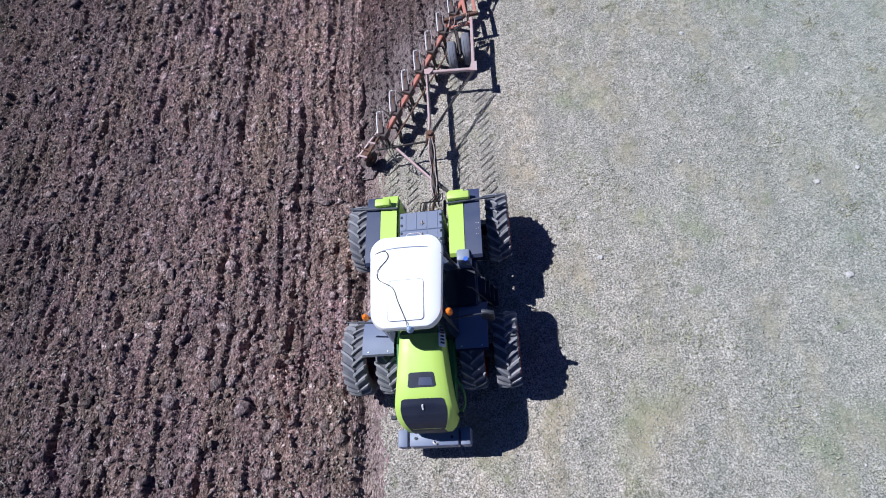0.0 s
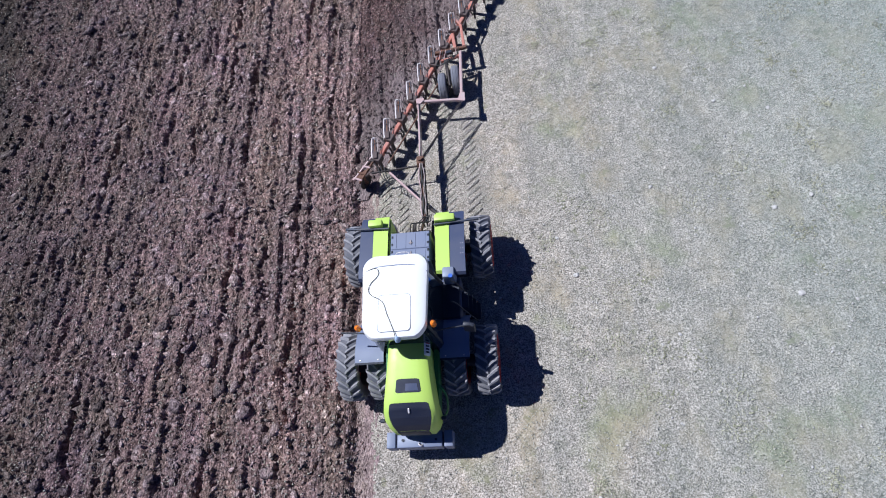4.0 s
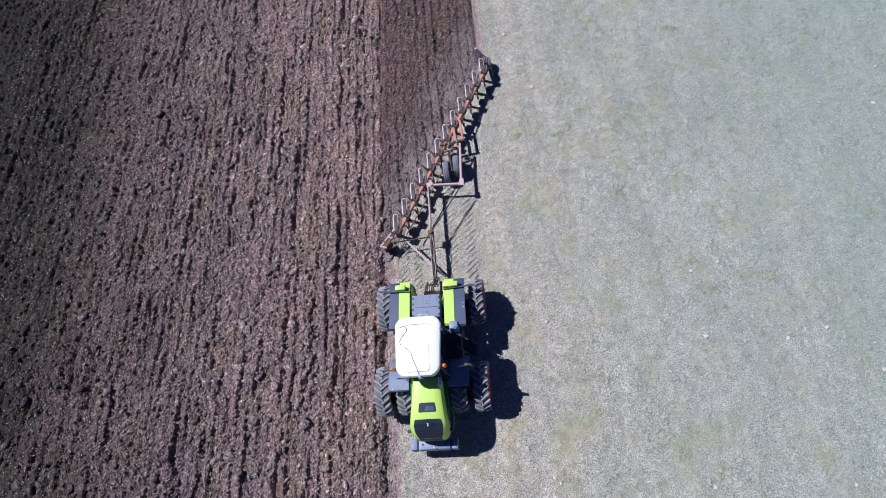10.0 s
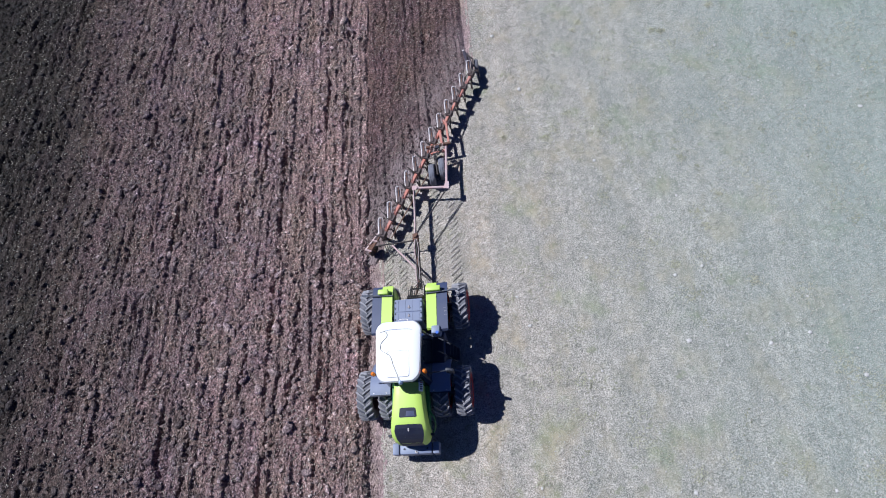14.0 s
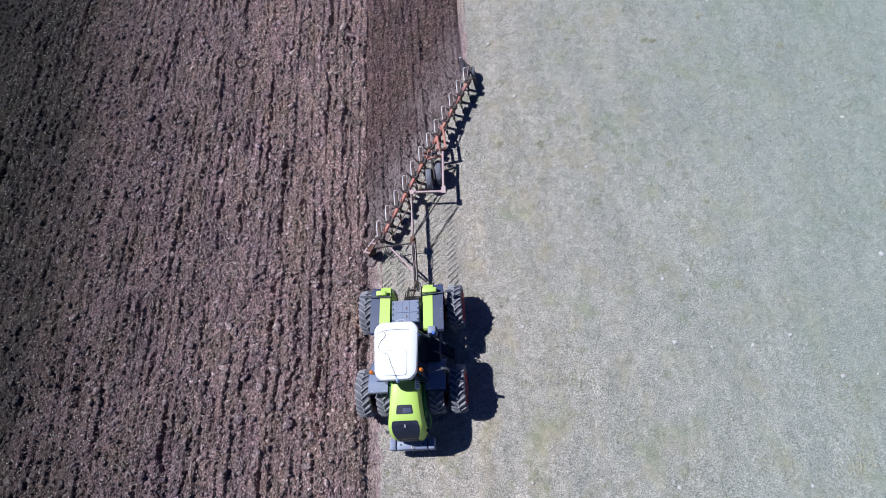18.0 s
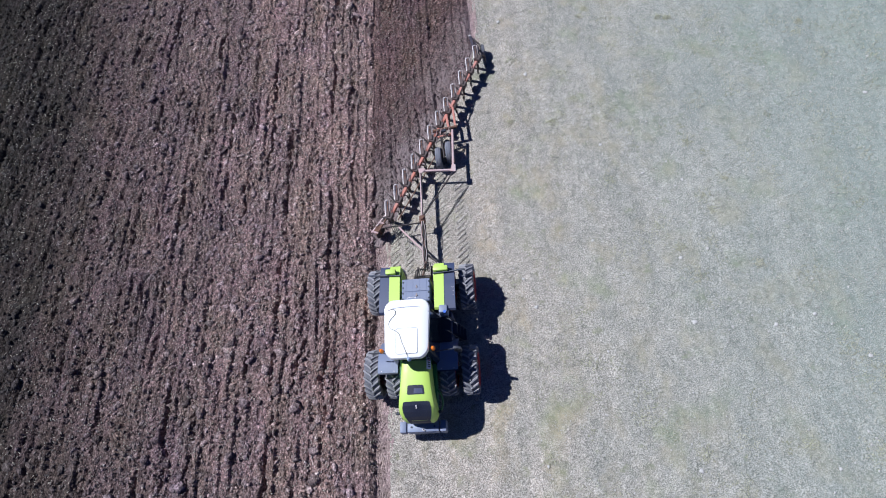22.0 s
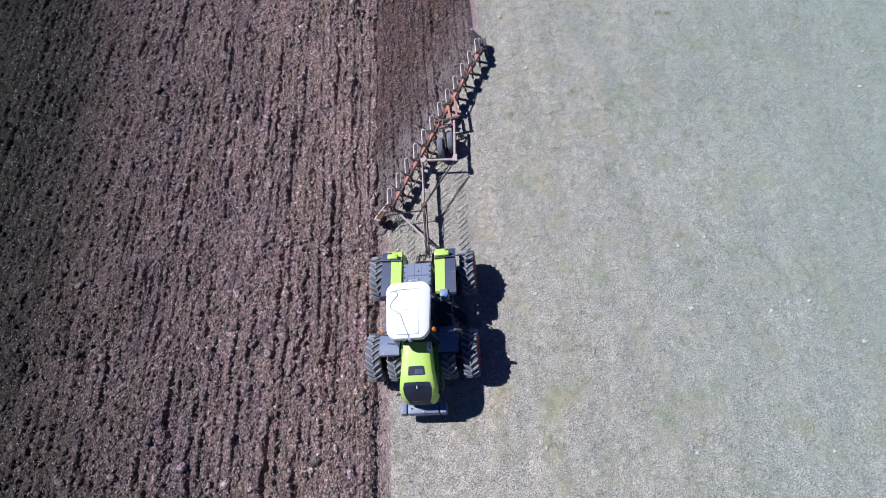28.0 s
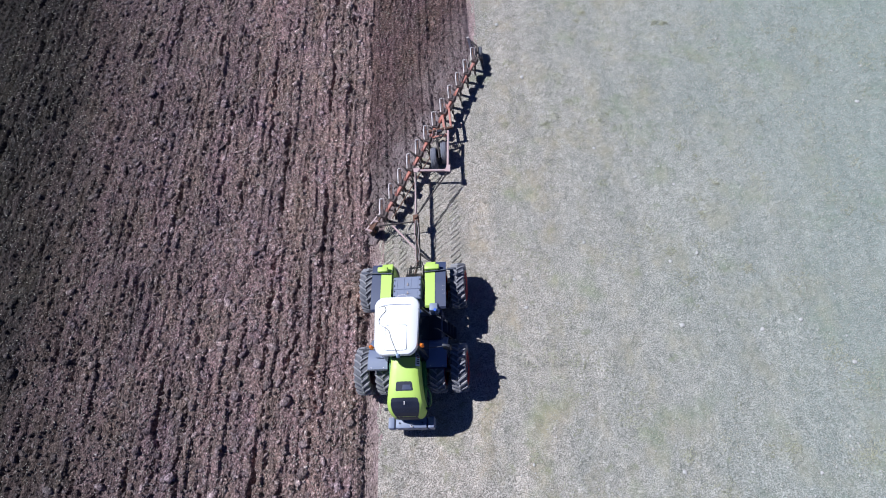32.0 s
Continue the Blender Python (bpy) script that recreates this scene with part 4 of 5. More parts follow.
first = None
for k in range(12):
    p = LEG0 + LEGD * k
    if first is None:
        body = part("plough_body", mouldboard(), IRON, plough, "dark soil-covered steel mouldboard")
        shank = part("shank", add_bar(bar((0.05, -0.18, 0.05), (0.03, -0.25, 0.85), 0.07, 0.16), (0.03, -0.25, 0.85), (0.06, -0.42, 0.92), 0.10, 0.14), IRON, body)
        for sx, material in ((-1, BRIGHT), (1, WORN)):
            loop = part("spring_loop", leg_loop(sx), material, body, "worn bar of the trip spring loop")
            loop.location = (0, 0, 0.95)
        part("spring_yoke", box((0.15, 0.05, 0.05), (0.0, 0.20, 1.05), (0, 0, 8), 0.01), CLAMP, body)
        spring = part("spring", add_rod(rod((0.0, -0.34, 0.96), (0.0, 0.36, 1.02), 0.042, 10), (0.0, -0.25, 0.99), (0.0, 0.05, 1.0), 0.06, 10), RUST, body, "dark rusty coil spring")
        for sx in (-0.045, 0.045):
            part("spring_rod", rod((sx, -0.34, 1.02), (sx, 0.38, 1.075), 0.011, 6), STEEL, body, "thin steel rod beside the spring")
        clamp = part("clamp", add_box(box((0.30, 0.30, 0.26), (0.08, -0.36, 0.90), (0, 0, -28), 0.02), (0.16, 0.3, 0.14), (0.02, -0.30, 1.02), (0, 0, 0), 0.02), CLAMP, body, "dark rusty iron clamp")
        hub = Vector((0.50, -0.02, 0.31))
        coulter = part("coulter_disc", rod(hub - Vector((0.012, 0, 0)), hub + Vector((0.012, 0, 0)), 0.30, 24), IRON, body, "dark round disc coulter")
        part("coulter_arm", add_bar(bar((0.24, -0.06, 0.80), (0.44, -0.05, 0.74), 0.06, 0.06), (0.44, -0.05, 0.74), (0.46, -0.02, 0.31), 0.045, 0.06), CLAMP, body)
        first = body
    else:
        body = copy_thing(first, pose(0, 0, 0))
    body.matrix_basis = pose(p.x, p.y, 0.0)

# front corner with the land wheel stub
NOSE_A, NOSE_B = Vector((-2.80, 7.80)), Vector((-2.08, 8.66))
along = (NOSE_B - NOSE_A).normalized()
across = Vector((along.y, -along.x))
for off, material in ((-0.13, ROSE), (0.13, RUST)):
    a, b = NOSE_A + across * off, NOSE_B + across * off * 0.5
    part("nose_rail", bar((a.x, a.y, 0.74), (b.x, b.y, 0.96), 0.055, 0.09), material, plough, "worn rail of the slanting nose frame")
for u, material in ((0.04, ROSE), (0.26, RUST), (0.50, ROSE), (0.74, IRON)):
    c = NOSE_A.lerp(NOSE_B, u)
    a, b = c - across * 0.17 * (1 - 0.4 * u), c + across * 0.17 * (1 - 0.4 * u) + along * 0.09
    part("nose_tie", bar((a.x, a.y, 0.78 + 0.22 * u), (b.x, b.y, 0.78 + 0.22 * u), 0.07, 0.05), material, plough)
c = NOSE_A.lerp(NOSE_B, 0.30)
part("nose_plate", gusset([tuple(NOSE_A.lerp(NOSE_B, u) + across * v) for u, v in ((0.10, -0.09), (0.42, -0.08), (0.50, 0.03), (0.30, 0.10), (0.14, 0.06))], 0.77, 0.03), RUST, plough, "rusty plate on the nose frame")
part("coulter_arm", bar((c.x, c.y, 0.80), (c.x, c.y, 0.36), 0.08, 0.10), RUST, plough)
part("coulter_disc", rod(tuple(c - across * 0.018) + (0.29,), tuple(c + across * 0.018) + (0.29,), 0.27, 28), IRON, plough, "dark coulter disc")
part("coulter_hub", rod(tuple(c - across * 0.07) + (0.29,), tuple(c + across * 0.07) + (0.29,), 0.07, 14), RUST, plough)
part("cross_rail", bar((-2.25, 8.02, BZ - 0.1), (-0.50, 8.06, BZ - 0.08), 0.05, 0.07), IRON, plough)
part("strut", bar((-1.62, 7.98, BZ - 0.14), (-0.36, 6.42, 0.78), 0.07, 0.09), ROSE, plough)
part("strut", bar((-0.36, 6.42, 0.78), (0.05, 6.05, 0.75), 0.08, 0.09), IRON, plough)
for k in range(3):
    part("hose", hose([(-2.0 + 0.1 * k, 8.2, 0.95), (-1.85 + 0.1 * k, 7.75 - 0.06 * k, 0.8), (-1.5, 7.62 - 0.05 * k, 0.75), (-1.3, 7.8, 0.85)], 0.016), CABLE, plough)
# draw beam
part("draw_bar", bar((-0.45, 5.80, 0.86), (-0.48, 8.05, BZ), 0.12, 0.12), RUST, plough, "rusty draw bar with hoses")
for k, (side, material) in enumerate(((-0.07, ROSE), (-0.03, CABLE), (0.03, CABLE), (0.07, WORN))):
    wave = 0.025 * (-1) ** k
    part("hose", hose([(side * 1.6 - 0.36, 5.45, 1.15), (side - 0.45 + wave, 5.95, 1.0), (side - 0.46 - wave, 6.45, 0.97), (side - 0.46 + wave, 6.95, 0.985), (side - 0.47 - wave, 7.5, 1.0), (side * 0.5 - 0.47, 8.0, 1.06)], 0.02), material, plough, "hydraulic hose tied along the draw bar")
part("draw_bar", bar((-0.36, 5.8, 0.74), (-0.40, 8.0, BZ - 0.2), 0.05, 0.06), IRON, plough)
part("head_pivot", add_rod(box((0.26, 0.34, 0.30), (-0.49, 8.15, BZ), bevel=0.03), (-0.49, 8.15, BZ + 0.1), (-0.49, 8.15, BZ + 0.24), 0.08, 14), RUST, plough)
part("main_beam", bar((-0.49, 8.25, BZ), (-0.47, 10.88, BZ), 0.095, 0.13, 0.02), ROSE, plough, "faded red box beam")
part("cross_beam", bar((-0.53, 10.79, BZ + 0.02), (1.12, 10.62, BZ + 0.02), 0.10, 0.13, 0.02), ROSE, plough, "faded red cross beam")
part("side_beam", bar((1.09, 10.56, BZ + 0.03), (1.20, 12.95, BZ + 0.03), 0.105, 0.15, 0.02), ROSE, plough, "faded red side beam")


part("gusset", gusset([(1.21, 10.46), (0.94, 10.53), (1.00, 10.70), (1.05, 10.88), (1.22, 10.86)], BZ + 0.112, 0.02), ROSE, plough)
part("gusset", gusset([(-0.56, 10.88), (-0.55, 10.66), (-0.40, 10.62), (-0.27, 10.76), (-0.25, 10.86)], BZ + 0.1, 0.02), ROSE, plough)
part("tension_rod", rod((-0.46, 8.25, BZ + 0.08), (1.05, 10.45, BZ + 0.1), 0.022, 8), IRON, plough)
part("tension_rod", rod((1.05, 10.45, BZ), (-0.44, 8.3, BZ + 0.02), 0.015, 8), IRON, plough)
part("tension_rod", rod((-1.62, 8.28, BZ), (0.43, 11.79, BZ + 0.02), 0.03, 8), RUST, plough)
# middle carriage
part("carriage_bar", bar((0.22, 13.0, BZ + 0.05), (1.45, 13.12, BZ + 0.05), 0.12, 0.14, 0.02), RUST, plough, "rusty carriage bar")
part("carriage_bar", bar((0.42, 12.62, BZ), (1.22, 12.78, BZ), 0.10, 0.12, 0.02), ORANGE, plough)
for k in range(8):
    x = 0.38 + 0.1 * k
    part("pipe", rod((x, 12.66 + 0.02 * k, BZ + 0.07), (x + 0.08, 13.02 + 0.01 * k, BZ + 0.13), 0.014, 6), IRON if k % 2 else ROSE, plough)
part("valve_block", box((0.22, 0.14, 0.12), (0.78, 12.9, BZ + 0.12), (0, 0, 10), 0.015), DARK, plough, "dark hydraulic valve block")
part("rear_frame", bar((1.36, 13.1, BZ + 0.03), (1.30, 14.35, BZ + 0.03), 0.11, 0.13, 0.02), ORANGE, plough, "orange rear frame")
part("rear_frame", bar((1.30, 14.35, BZ + 0.03), (1.05, 14.75, BZ), 0.10, 0.12, 0.02), ORANGE, plough)
part("rear_frame", bar((1.02, 13.05, BZ + 0.02), (0.95, 13.95, BZ), 0.12, 0.12, 0.02), ORANGE, plough)
part("rear_tie", rod((1.36, 14.2, BZ), (2.55, 17.35, BZ - 0.05), 0.03, 8), IRON, plough)
part("rear_tie", rod((1.34, 14.4, BZ - 0.12), (2.4, 17.1, BZ - 0.15), 0.02, 8), IRON, plough)


def carriage_tyre(out):
    prof = [(-0.10, 0.28), (-0.14, 0.36), (-0.15, 0.45), (-0.12, 0.52), (-0.075, 0.54), (-0.07, 0.53), (-0.045, 0.53), (-0.04, 0.545), (0.04, 0.545), (0.045, 0.53), (0.07, 0.53), (0.075, 0.54), (0.12, 0.52), (0.15, 0.45), (0.14, 0.36), (0.10, 0.28)]
    bm = bmesh.new()
    n = 36
    vs = [[bm.verts.new((x, r * math.cos(2 * math.pi * k / n), r * math.sin(2 * math.pi * k / n))) for x, r in prof] for k in range(n)]
    for k in range(n):
        a, b = vs[k], vs[(k + 1) % n]
        for i in range(len(prof)):
            j = (i + 1) % len(prof)
            bm.faces.new((a[i], a[j], b[j], b[i]))
    return bm


for x, y in ((0.42, 11.66), (0.92, 11.95)):
    w = new("carriage_wheel")
    w.parent = plough
    w.location = (x, y, 0.545)
    part("tyre", carriage_tyre(1), DUSTY, w, "dusty grey implement tyre with worn ribs")
    part("rim", rod((-0.08, 0, 0), (0.08, 0, 0), 0.29, 20), RUST, w)
part("wheel_axle", rod((0.2, 11.62, 0.545), (1.05, 11.95, 0.545), 0.05, 10), IRON, plough)
part("wheel_leg", bar((0.66, 11.8, 0.58), (0.62, 12.65, BZ), 0.12, 0.14), IRON, plough)
part("wheel_ram", rod((0.70, 11.45, 0.85), (0.66, 12.3, 1.02), 0.04, 10), IRON, plough, "dark hydraulic ram")
for k in range(4):
    part("hose", hose([(0.35 + 0.1 * k, 12.6, 1.02), (0.3 + 0.18 * k, 12.25 + 0.05 * k, 1.12), (0.75, 12.3 + 0.08 * k, 1.15), (1.05, 12.75, 1.02)], 0.016), CABLE, plough)
part("hose", hose([(-0.50, 8.1, 1.06), (-0.45, 8.8, 1.02), (-0.45, 9.6, 1.02), (-0.46, 10.8, 1.02)], 0.018), CABLE, plough)
# last body: tail and rear wheel
part("tail_post", add_bar(bar((2.74, 17.5, BZ), (2.55, 19.0, BZ - 0.05), 0.13, 0.14), (2.80, 17.7, BZ - 0.1), (2.72, 18.9, BZ - 0.15), 0.09, 0.12), TAIL, plough, "dark painted tail post")
part("tail_plate", box((0.12, 0.07, 0.04), (2.52, 19.02, BZ + 0.05), (0, 0, 8), 0.012), BRIGHT, plough, "pale worn end plate")
part("tail_strut", add_bar(bar((2.62, 18.95, BZ - 0.05), (2.86, 18.35, BZ - 0.1), 0.06, 0.08), (2.86, 18.35, BZ - 0.1), (2.92, 17.75, BZ - 0.15), 0.06, 0.08), TAIL, plough)
part("wheel_stub", rod((2.70, 18.35, 0.46), (3.16, 18.35, 0.40), 0.04, 10), IRON, plough)
part("tail_bracket", add_bar(bar((2.70, 18.7, BZ), (2.98, 18.45, BZ - 0.1), 0.07, 0.08), (2.98, 18.45, BZ - 0.1), (2.80, 17.7, 0.75), 0.06, 0.06), IRON, plough)
part("tail_arm", bar((2.72, 17.55, BZ - 0.1), (2.62, 18.75, BZ - 0.2), 0.10, 0.14), IRON, plough)
part("tail_arm", bar((2.62, 18.75, BZ - 0.2), (2.75, 18.9, 0.3), 0.08, 0.10), IRON, plough)
w = new("tail_wheel")
w.parent = plough
w.location = (3.12, 18.36, 0.36)
tw = carriage_tyre(1)
bmesh.ops.scale(tw, vec=(0.7, 0.66, 0.66), verts=tw.verts)
part("tyre", tw, RUBBER, w)
part("rim", rod((-0.06, 0, 0), (0.06, 0, 0), 0.19, 16), RUST, w)


# ---- loose things on the ground ----
def rand_lumps(name, material, xs, ys, zs, sizes, seed, level=1, flat=0.7, stretch=1.0):
    """Many lumps in one mesh: bent icospheres, each turned and scaled by chance."""
    rs = np.random.RandomState(seed)
    bm = bmesh.new()
    if level:
        bmesh.ops.create_icosphere(bm, subdivisions=level, radius=1.0)
    else:
        top = [bm.verts.new(p) for p in ((1, 0.2, 0), (-0.2, 1, 0.1), (-1, -0.1, 0), (0.1, -1, -0.1), (0.15, 0.1, 1), (0, 0, -1))]
        for i in range(4):
            bm.faces.new((top[i], top[(i + 1) % 4], top[4]))
            bm.faces.new((top[(i + 1) % 4], top[i], top[5]))
    bm.verts.ensure_lookup_table()
    bm.verts.index_update()
    co = np.array([v.co[:] for v in bm.verts])
    tri = np.array([[v.index for v in f.verts] for f in bm.faces])
    bm.free()
    n, m = len(xs), len(co)
    kinds = co[None] * (1 + 0.5 * rs.uniform(-1, 1, (16, m, 1)))
    shape = kinds[rs.randint(0, 16, n)]
    a = rs.uniform(0, 2 * np.pi, n)
    sc = np.stack([sizes * rs.uniform(0.75, 1.3, n), sizes * stretch * rs.uniform(0.8, 1.5, n), sizes * flat * rs.uniform(0.7, 1.2, n)], 1)
    p = shape * sc[:, None]
    c, s = np.cos(a)[:, None], np.sin(a)[:, None]
    P = np.stack([p[..., 0] * c - p[..., 1] * s + xs[:, None], p[..., 0] * s + p[..., 1] * c + ys[:, None], p[..., 2] + zs[:, None]], 2)
    T = tri[None] + (np.arange(n) * m)[:, None, None]
    return raw_mesh(name, P.reshape(-1, 3), T.reshape(-1, 3), material)


def raw_mesh(name, P, T, material):
    k = T.shape[1]
    me = bpy.data.meshes.new(name)
    me.vertices.add(len(P))
    me.vertices.foreach_set("co", P.astype(np.float32).ravel())
    me.loops.add(T.size)
    me.loops.foreach_set("vertex_index", T.astype(np.int32).ravel())
    me.polygons.add(len(T))
    me.polygons.foreach_set("loop_start", np.arange(0, T.size, k, dtype=np.int32))
    me.update(calc_edges=True)
    me.materials.append(material)
    return new(name, me)


def blades(name, material, xs, ys, zs, length, width, seed, lift):
    """Many thin three-sided slivers: straw and stalks."""
    rs = np.random.RandomState(seed)
    n = len(xs)
    a, e = rs.uniform(0, 2 * np.pi, n), rs.uniform(*lift, n)
    L = length * rs.uniform(0.5, 1.5, n)
    d = np.stack([np.cos(a) * np.cos(e), np.sin(a) * np.cos(e), np.sin(e)], 1) * L[:, None]
    s = np.stack([-np.sin(a), np.cos(a), np.zeros(n)], 1) * (width * rs.uniform(0.6, 1.4, n))[:, None]
    o = np.stack([xs, ys, zs], 1)
    up = np.array([0, 0, 1.0])[None] * (width * 0.9)
    P = np.stack([o - s, o + s, o + up, o + d], 1).reshape(-1, 3)
    T = np.array([[0, 1, 3], [1, 2, 3], [2, 0, 3], [0, 2, 1]])[None] + (np.arange(n) * 4)[:, None, None]
    return raw_mesh(name, P, T.reshape(-1, 3), material)


ROOTS = paint("old_straw", (0.40, 0.37, 0.31), 0.9, 0.5)


def strewn(n, x0, x1, y0, y1, seed):
    rs = np.random.RandomState(seed)
    return rs.uniform(x0, x1, n), rs.uniform(y0, y1, n), rs


for k, (n, lo, hi, level) in enumerate(((34000, 0.022, 0.06, 0), (5200, 0.05, 0.11, 1), (2600, 0.08, 0.19, 1))):
    xs, ys, rs = strewn(n, -33.5, EDGE - 0.15, -6.8, 32.5, 50 + k)
    sizes = lo + (hi - lo) * rs.uniform(0, 1, n) ** 2
    tagged(rand_lumps("soil_clods", CLOD, xs, ys, ploughed_height(xs, ys) + (-0.05 if k == 2 else 0.25) * sizes, sizes, 60 + k, level, 0.62, 1.25), "loose grey-brown clods lying on the ploughed furrows", "clods", kind="stuff")
n = 17000
xs, ys, rs = strewn(n, -30.0, EDGE - 0.15, -6.8, 32.5, 91)
ok = vnoise(xs * 0.7, ys * 0.5, 92) + 0.6 * vnoise(xs * 2.2, ys * 1.9, 93) > -0.05
xs, ys = xs[ok], ys[ok]
sizes = 0.016 + 0.042 * rs.uniform(0, 1, len(xs)) ** 2
tagged(rand_lumps("dry_clods", DRYCLOD, xs, ys, ploughed_height(xs, ys) + 0.25 * sizes, sizes, 94, 0, 0.5, 1.5), "pale dried shards of soil on the ploughed furrows", "clods", kind="stuff")
n = 20000
xs, ys, rs = strewn(n, EDGE - 13.0, EDGE - 0.1, -6.8, 32.5, 53)
sizes = 0.014 + 0.03 * rs.uniform(0, 1, n) ** 2
tagged(rand_lumps("soil_crumbs", CLOD, xs, ys, ploughed_height(xs, ys) + 0.25 * sizes, sizes, 63, 0, 0.7), "small crumbs of soil on the ploughed furrows", "clods", kind="stuff")
n = 6500
xs, ys, rs = strewn(n, EDGE, FAR_EDGE - 0.3, 8, 32.5, 55)
ok = fresh_zone(xs, ys - 0.3)
xs, ys = xs[ok], ys[ok]
sizes = 0.02 + 0.05 * rs.uniform(0, 1, len(xs)) ** 2
tagged(rand_lumps("fresh_clods", FRESHCLOD, xs, ys, fresh_height(xs, ys) + 0.2 * sizes, sizes, 65, 0, 0.6, 1.3), "small dark clods on the fresh furrows", "clods", kind="stuff")
n = 700
xs, ys, rs = strewn(n, EDGE - 0.1, EDGE + 0.5, -6.8, 8, 57)
xs = EDGE - 0.05 + (xs - EDGE) ** 2 * 1.2
sizes = 0.010 + 0.035 * rs.uniform(0, 1, n) ** 3
tagged(rand_lumps("furrow_crumbs", SOIL, xs, ys, trench(xs, ys) + 0.3 * sizes, sizes, 66), "crumbs of soil in the open furrow", "clods", kind="stuff")
n = 10000
xs, ys, rs = strewn(n, -27.0, EDGE - 0.1, -6.8, 32.5, 58)
tagged(blades("buried_straw", ROOTS, xs, ys, ploughed_height(xs, ys) + 0.02, 0.10, 0.025, 67, (-0.1, 0.4)), "bits of pale straw and root in the ploughed soil", "straw", kind="stuff")
n = 2600
xs, ys, rs = strewn(n, EDGE, FAR_EDGE - 0.35, 8, 32.5, 73)
ok = fresh_zone(xs, ys - 0.7) & (vnoise(xs * 1.3, ys * 0.9, 74) + 0.5 * vnoise(xs * 3, ys * 3, 75) > 0.05)
xs, ys = xs[ok], ys[ok]
tagged(blades("turned_straw", ROOTS, xs, ys, fresh_height(xs, ys) + 0.015, 0.09, 0.017, 76, (-0.1, 0.4)), "bits of pale straw turned up in the fresh furrows", "straw", kind="stuff")
n = 112000
xs, ys, rs = strewn(n, EDGE + STRIP + 0.08, 26.5, -6.8, 32.5, 59)
ok = ~fresh_zone(xs, ys) & ~bare_zone(xs, ys)
xs, ys = xs[ok], ys[ok]
tagged(blades("stubble_stalks", STRAW, xs, ys, stubble_height(xs, ys), 0.085, 0.0125, 68, (0.12, 1.1)), "short dry stubble stalks and chaff", "stubble", kind="stuff")

TUFT = paint("dry_grass", (0.50, 0.48, 0.35), 0.9, 0.8, (0.33, 0.36, 0.22), scale=0.7)
rs = np.random.RandomState(81)
cx, cy = rs.uniform(3.2, 25.5, 150), rs.uniform(-6, 32, 150)
spread = rs.uniform(0.10, 0.42, 150)
pick = rs.randint(0, 150, 12000)
xs, ys = cx[pick] + spread[pick] * rs.normal(0, 1, 12000), cy[pick] + spread[pick] * rs.normal(0, 1, 12000)
ok = xs > 3.1
xs, ys = xs[ok], ys[ok]
tagged(blades("grass_tufts", TUFT, xs, ys, stubble_height(xs, ys), 0.11, 0.014, 82, (0.1, 0.8)), "low tufts of dry yellow-green grass in the stubble", "grass", kind="stuff")


def stone_mesh(seed):
    rs = random.Random(seed)
    bm = bmesh.new()
    bmesh.ops.create_icosphere(bm, subdivisions=2, radius=1.0)
    for v in bm.verts:
        v.co *= 1 + 0.45 * noise.noise(v.co * 1.4 + Vector((seed * 3.1, 0, 0))) + rs.uniform(-0.13, 0.13)
        v.co.z *= 0.5
    return bm


stone_kinds = [stone_mesh(k) for k in range(5)]
stones = []
for bm in stone_kinds:
    me = bpy.data.meshes.new("stone")
    bm.to_mesh(me)
    bm.free()
    me.materials.append(STONE)
    stones.append(me)
rng = random.Random(12)
for k in range(105):
    x, y = rng.uniform(3.6, 22), rng.uniform(-4, 30)
    size = 0.03 + 0.075 * rng.random() ** 2.5
    s = new("stone", stones[k % 5])
    s.matrix_world = pose(x, y, float(stubble_height(np.array([x]), np.array([y]))[0]) + 0.2 * size, 0, 0, rng.uniform(0, 360)) @ Matrix.Diagonal((size, size * rng.uniform(0.7, 1.3), size, 1))
    tagged(s, "pale rough field stone lying in the stubble", "stone", "stones in the stubble")


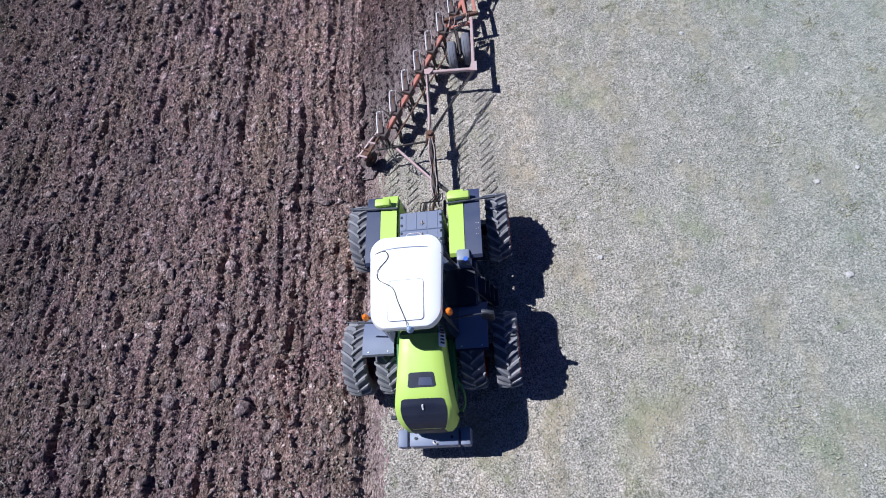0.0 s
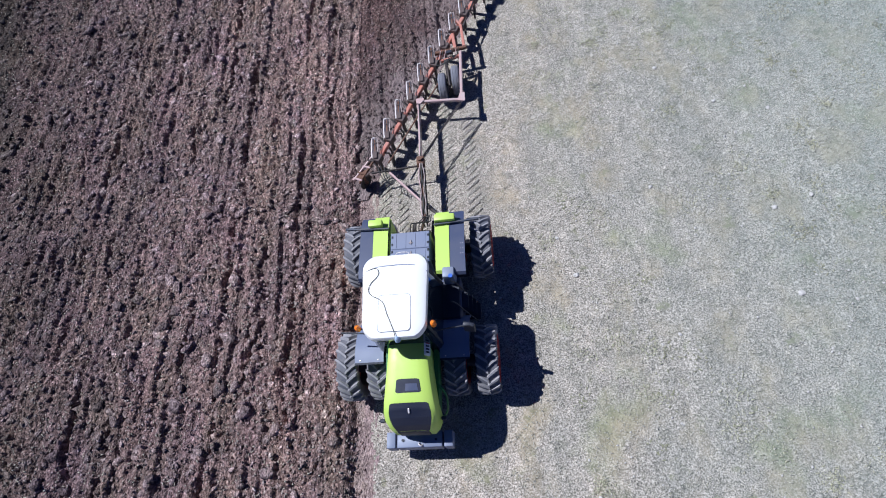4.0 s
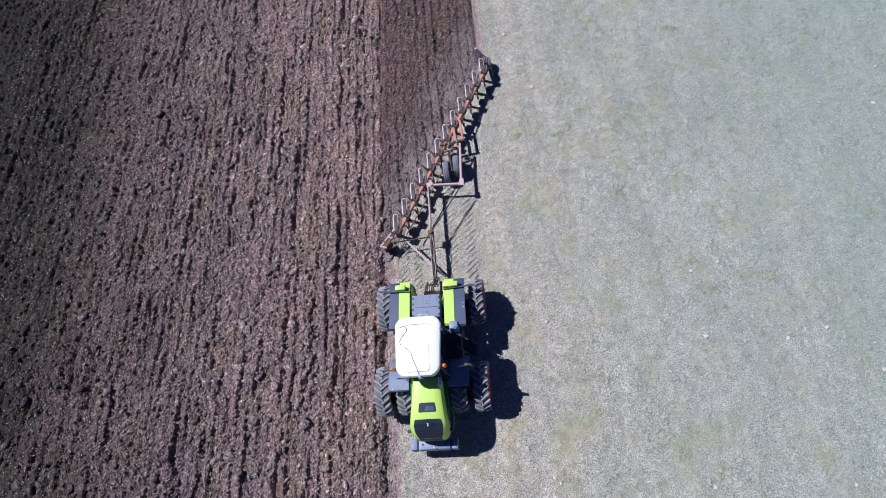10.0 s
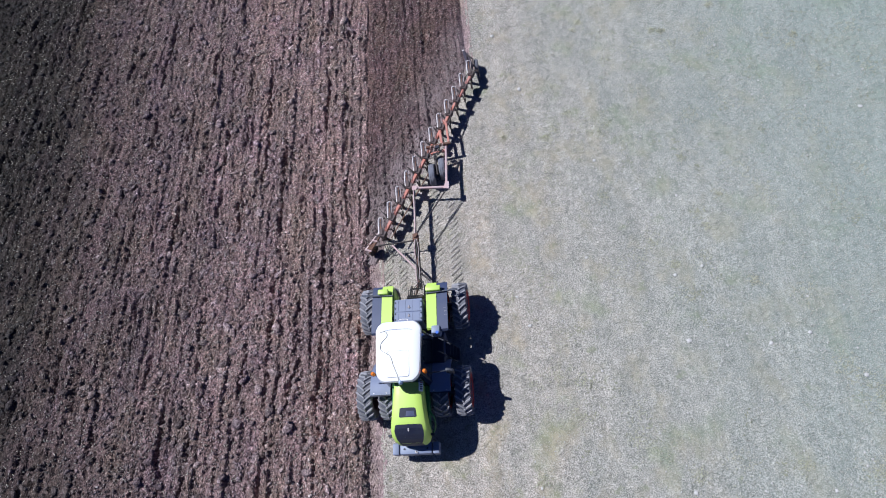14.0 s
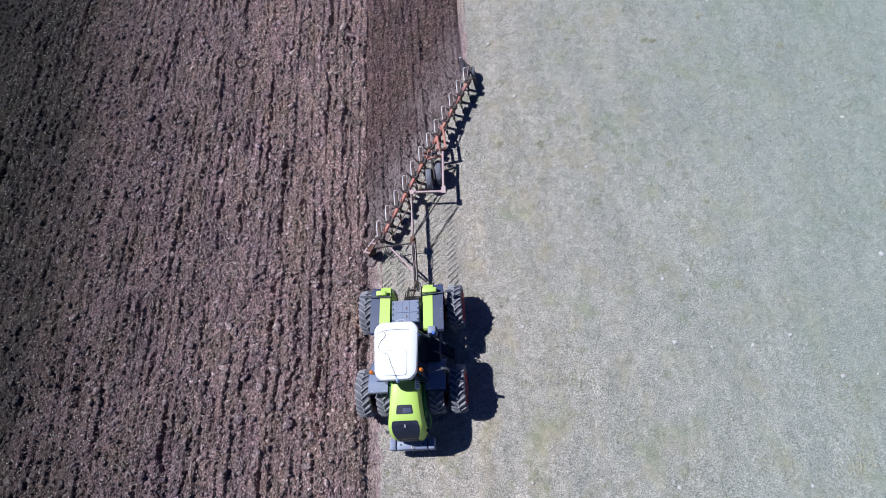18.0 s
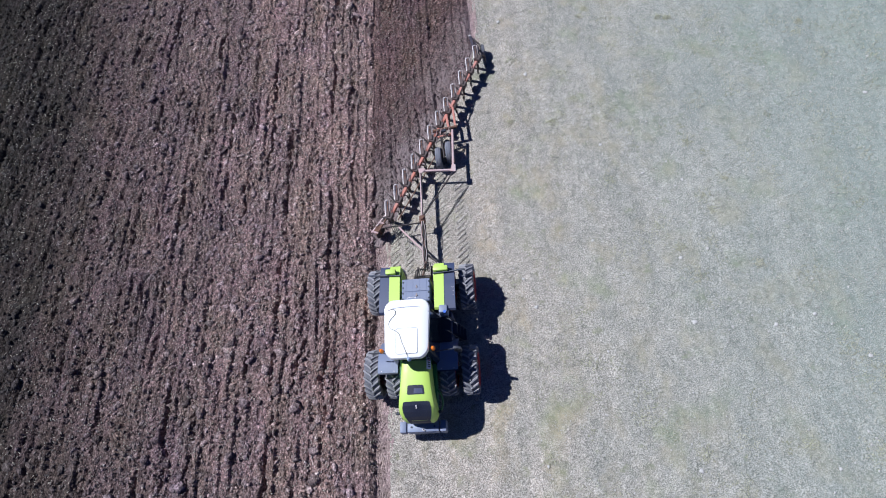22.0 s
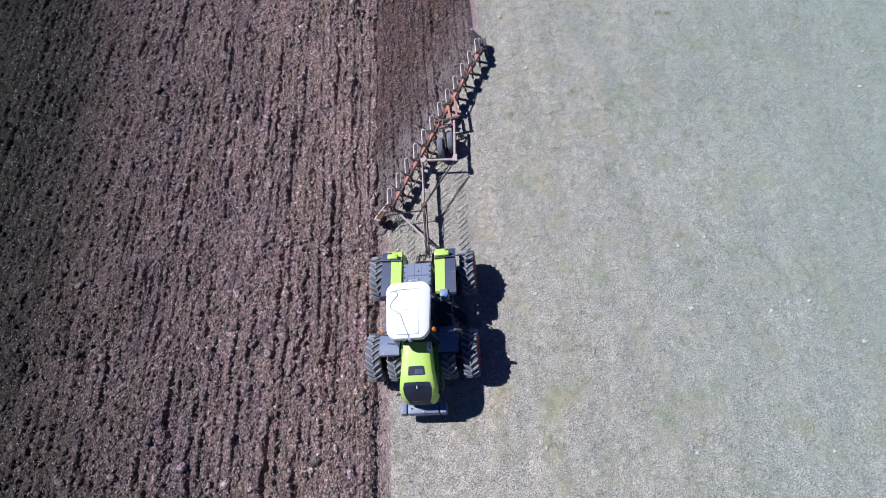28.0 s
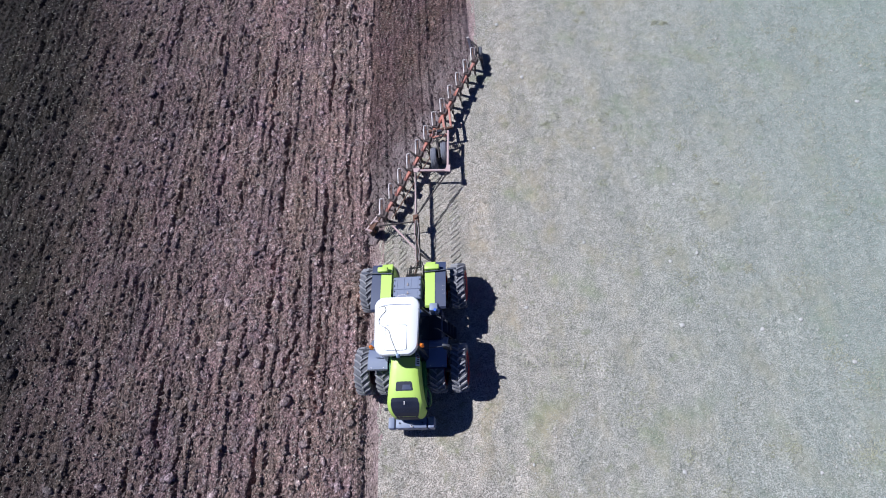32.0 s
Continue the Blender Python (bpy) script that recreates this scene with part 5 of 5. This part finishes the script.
def track(x0, x1, y0, y1, lean, seed, deep=1.0):
    """Prints of the tyre bars: slanting pressed ridges across a lane of the stubble."""
    rs = random.Random(seed)
    made, bm = [], bmesh.new()
    y = y0
    w = x1 - x0
    while y < y1:
        h = deep * rs.uniform(0.030, 0.046)
        add_bar(bm, (x0 + rs.uniform(0, 0.06), y, h / 2), (x1 - rs.uniform(0, 0.06), y + lean * w, h / 2), rs.uniform(0.09, 0.13), h, 0.45 * h)
        y += rs.uniform(0.27, 0.31)
    ob = part("tyre_track", bm, TRACK, None, "row of pressed tyre bar prints in the stubble")
    return tagged(ob, category="tyre track", kind="stuff")


track(0.10, 0.60, 5.9, 11.2, 0.75, 1, 1.3)
track(0.90, 1.42, 5.9, 10.5, 0.75, 2, 1.3)
track(-2.2, -1.70, 5.8, 8.3, 0.75, 3, 0.72)
track(-1.55, -1.1, 5.8, 8.4, 0.75, 4, 0.72)


WEED = paint("weed_leaf", (0.235, 0.24, 0.145), 0.8, 0.5)


def leaf_mesh():
    bm = bmesh.new()
    for z in (0.0, -0.006):
        pts = [(0, -0.009), (0, 0.009), (0.10, 0.028), (0.10, -0.028), (0.21, 0.0)]
        v = [bm.verts.new((x, y, z + 0.25 * x - 0.9 * x * x)) for x, y in pts]
        bm.faces.new((v[0], v[1], v[2], v[3]))
        bm.faces.new((v[3], v[2], v[4]))
    bm.verts.ensure_lookup_table()
    for i, j in ((0, 1), (1, 2), (2, 4), (4, 3), (3, 0)):
        bm.faces.new((bm.verts[i], bm.verts[j], bm.verts[j + 5], bm.verts[i + 5]))
    return bm


leaf_store = {}
rng = random.Random(31)
for k in range(54):
    x, y = rng.uniform(3.4, 23), rng.uniform(-4, 31)
    z = float(stubble_height(np.array([x]), np.array([y]))[0]) + 0.01
    w = thing("weed", pose(x, y, z), "low grey-green weed clump in the dry stubble", "weed", "weeds in the stubble")
    for i in range(22):
        leaf = shared("leaf", leaf_store, "leaf", leaf_mesh, WEED, w)
        g = rng.uniform(0.3, 0.65)
        leaf.matrix_basis = pose(rng.gauss(0, 0.2), rng.gauss(0, 0.2), 0, 0, rng.uniform(-25, 5), rng.uniform(0, 360)) @ Matrix.Diagonal((g, g, g, 1))
n = 3600
xs, ys, rs = strewn(n, 3.0, 26, -6.8, 32.5, 71)
sizes = 0.008 + 0.030 * rs.uniform(0, 1, n) ** 2.5
tagged(rand_lumps("chaff_and_grit", STONE, xs, ys, stubble_height(xs, ys) + 0.3 * sizes, sizes, 72), "pale grit and chaff between the stubble", "grit", kind="stuff")
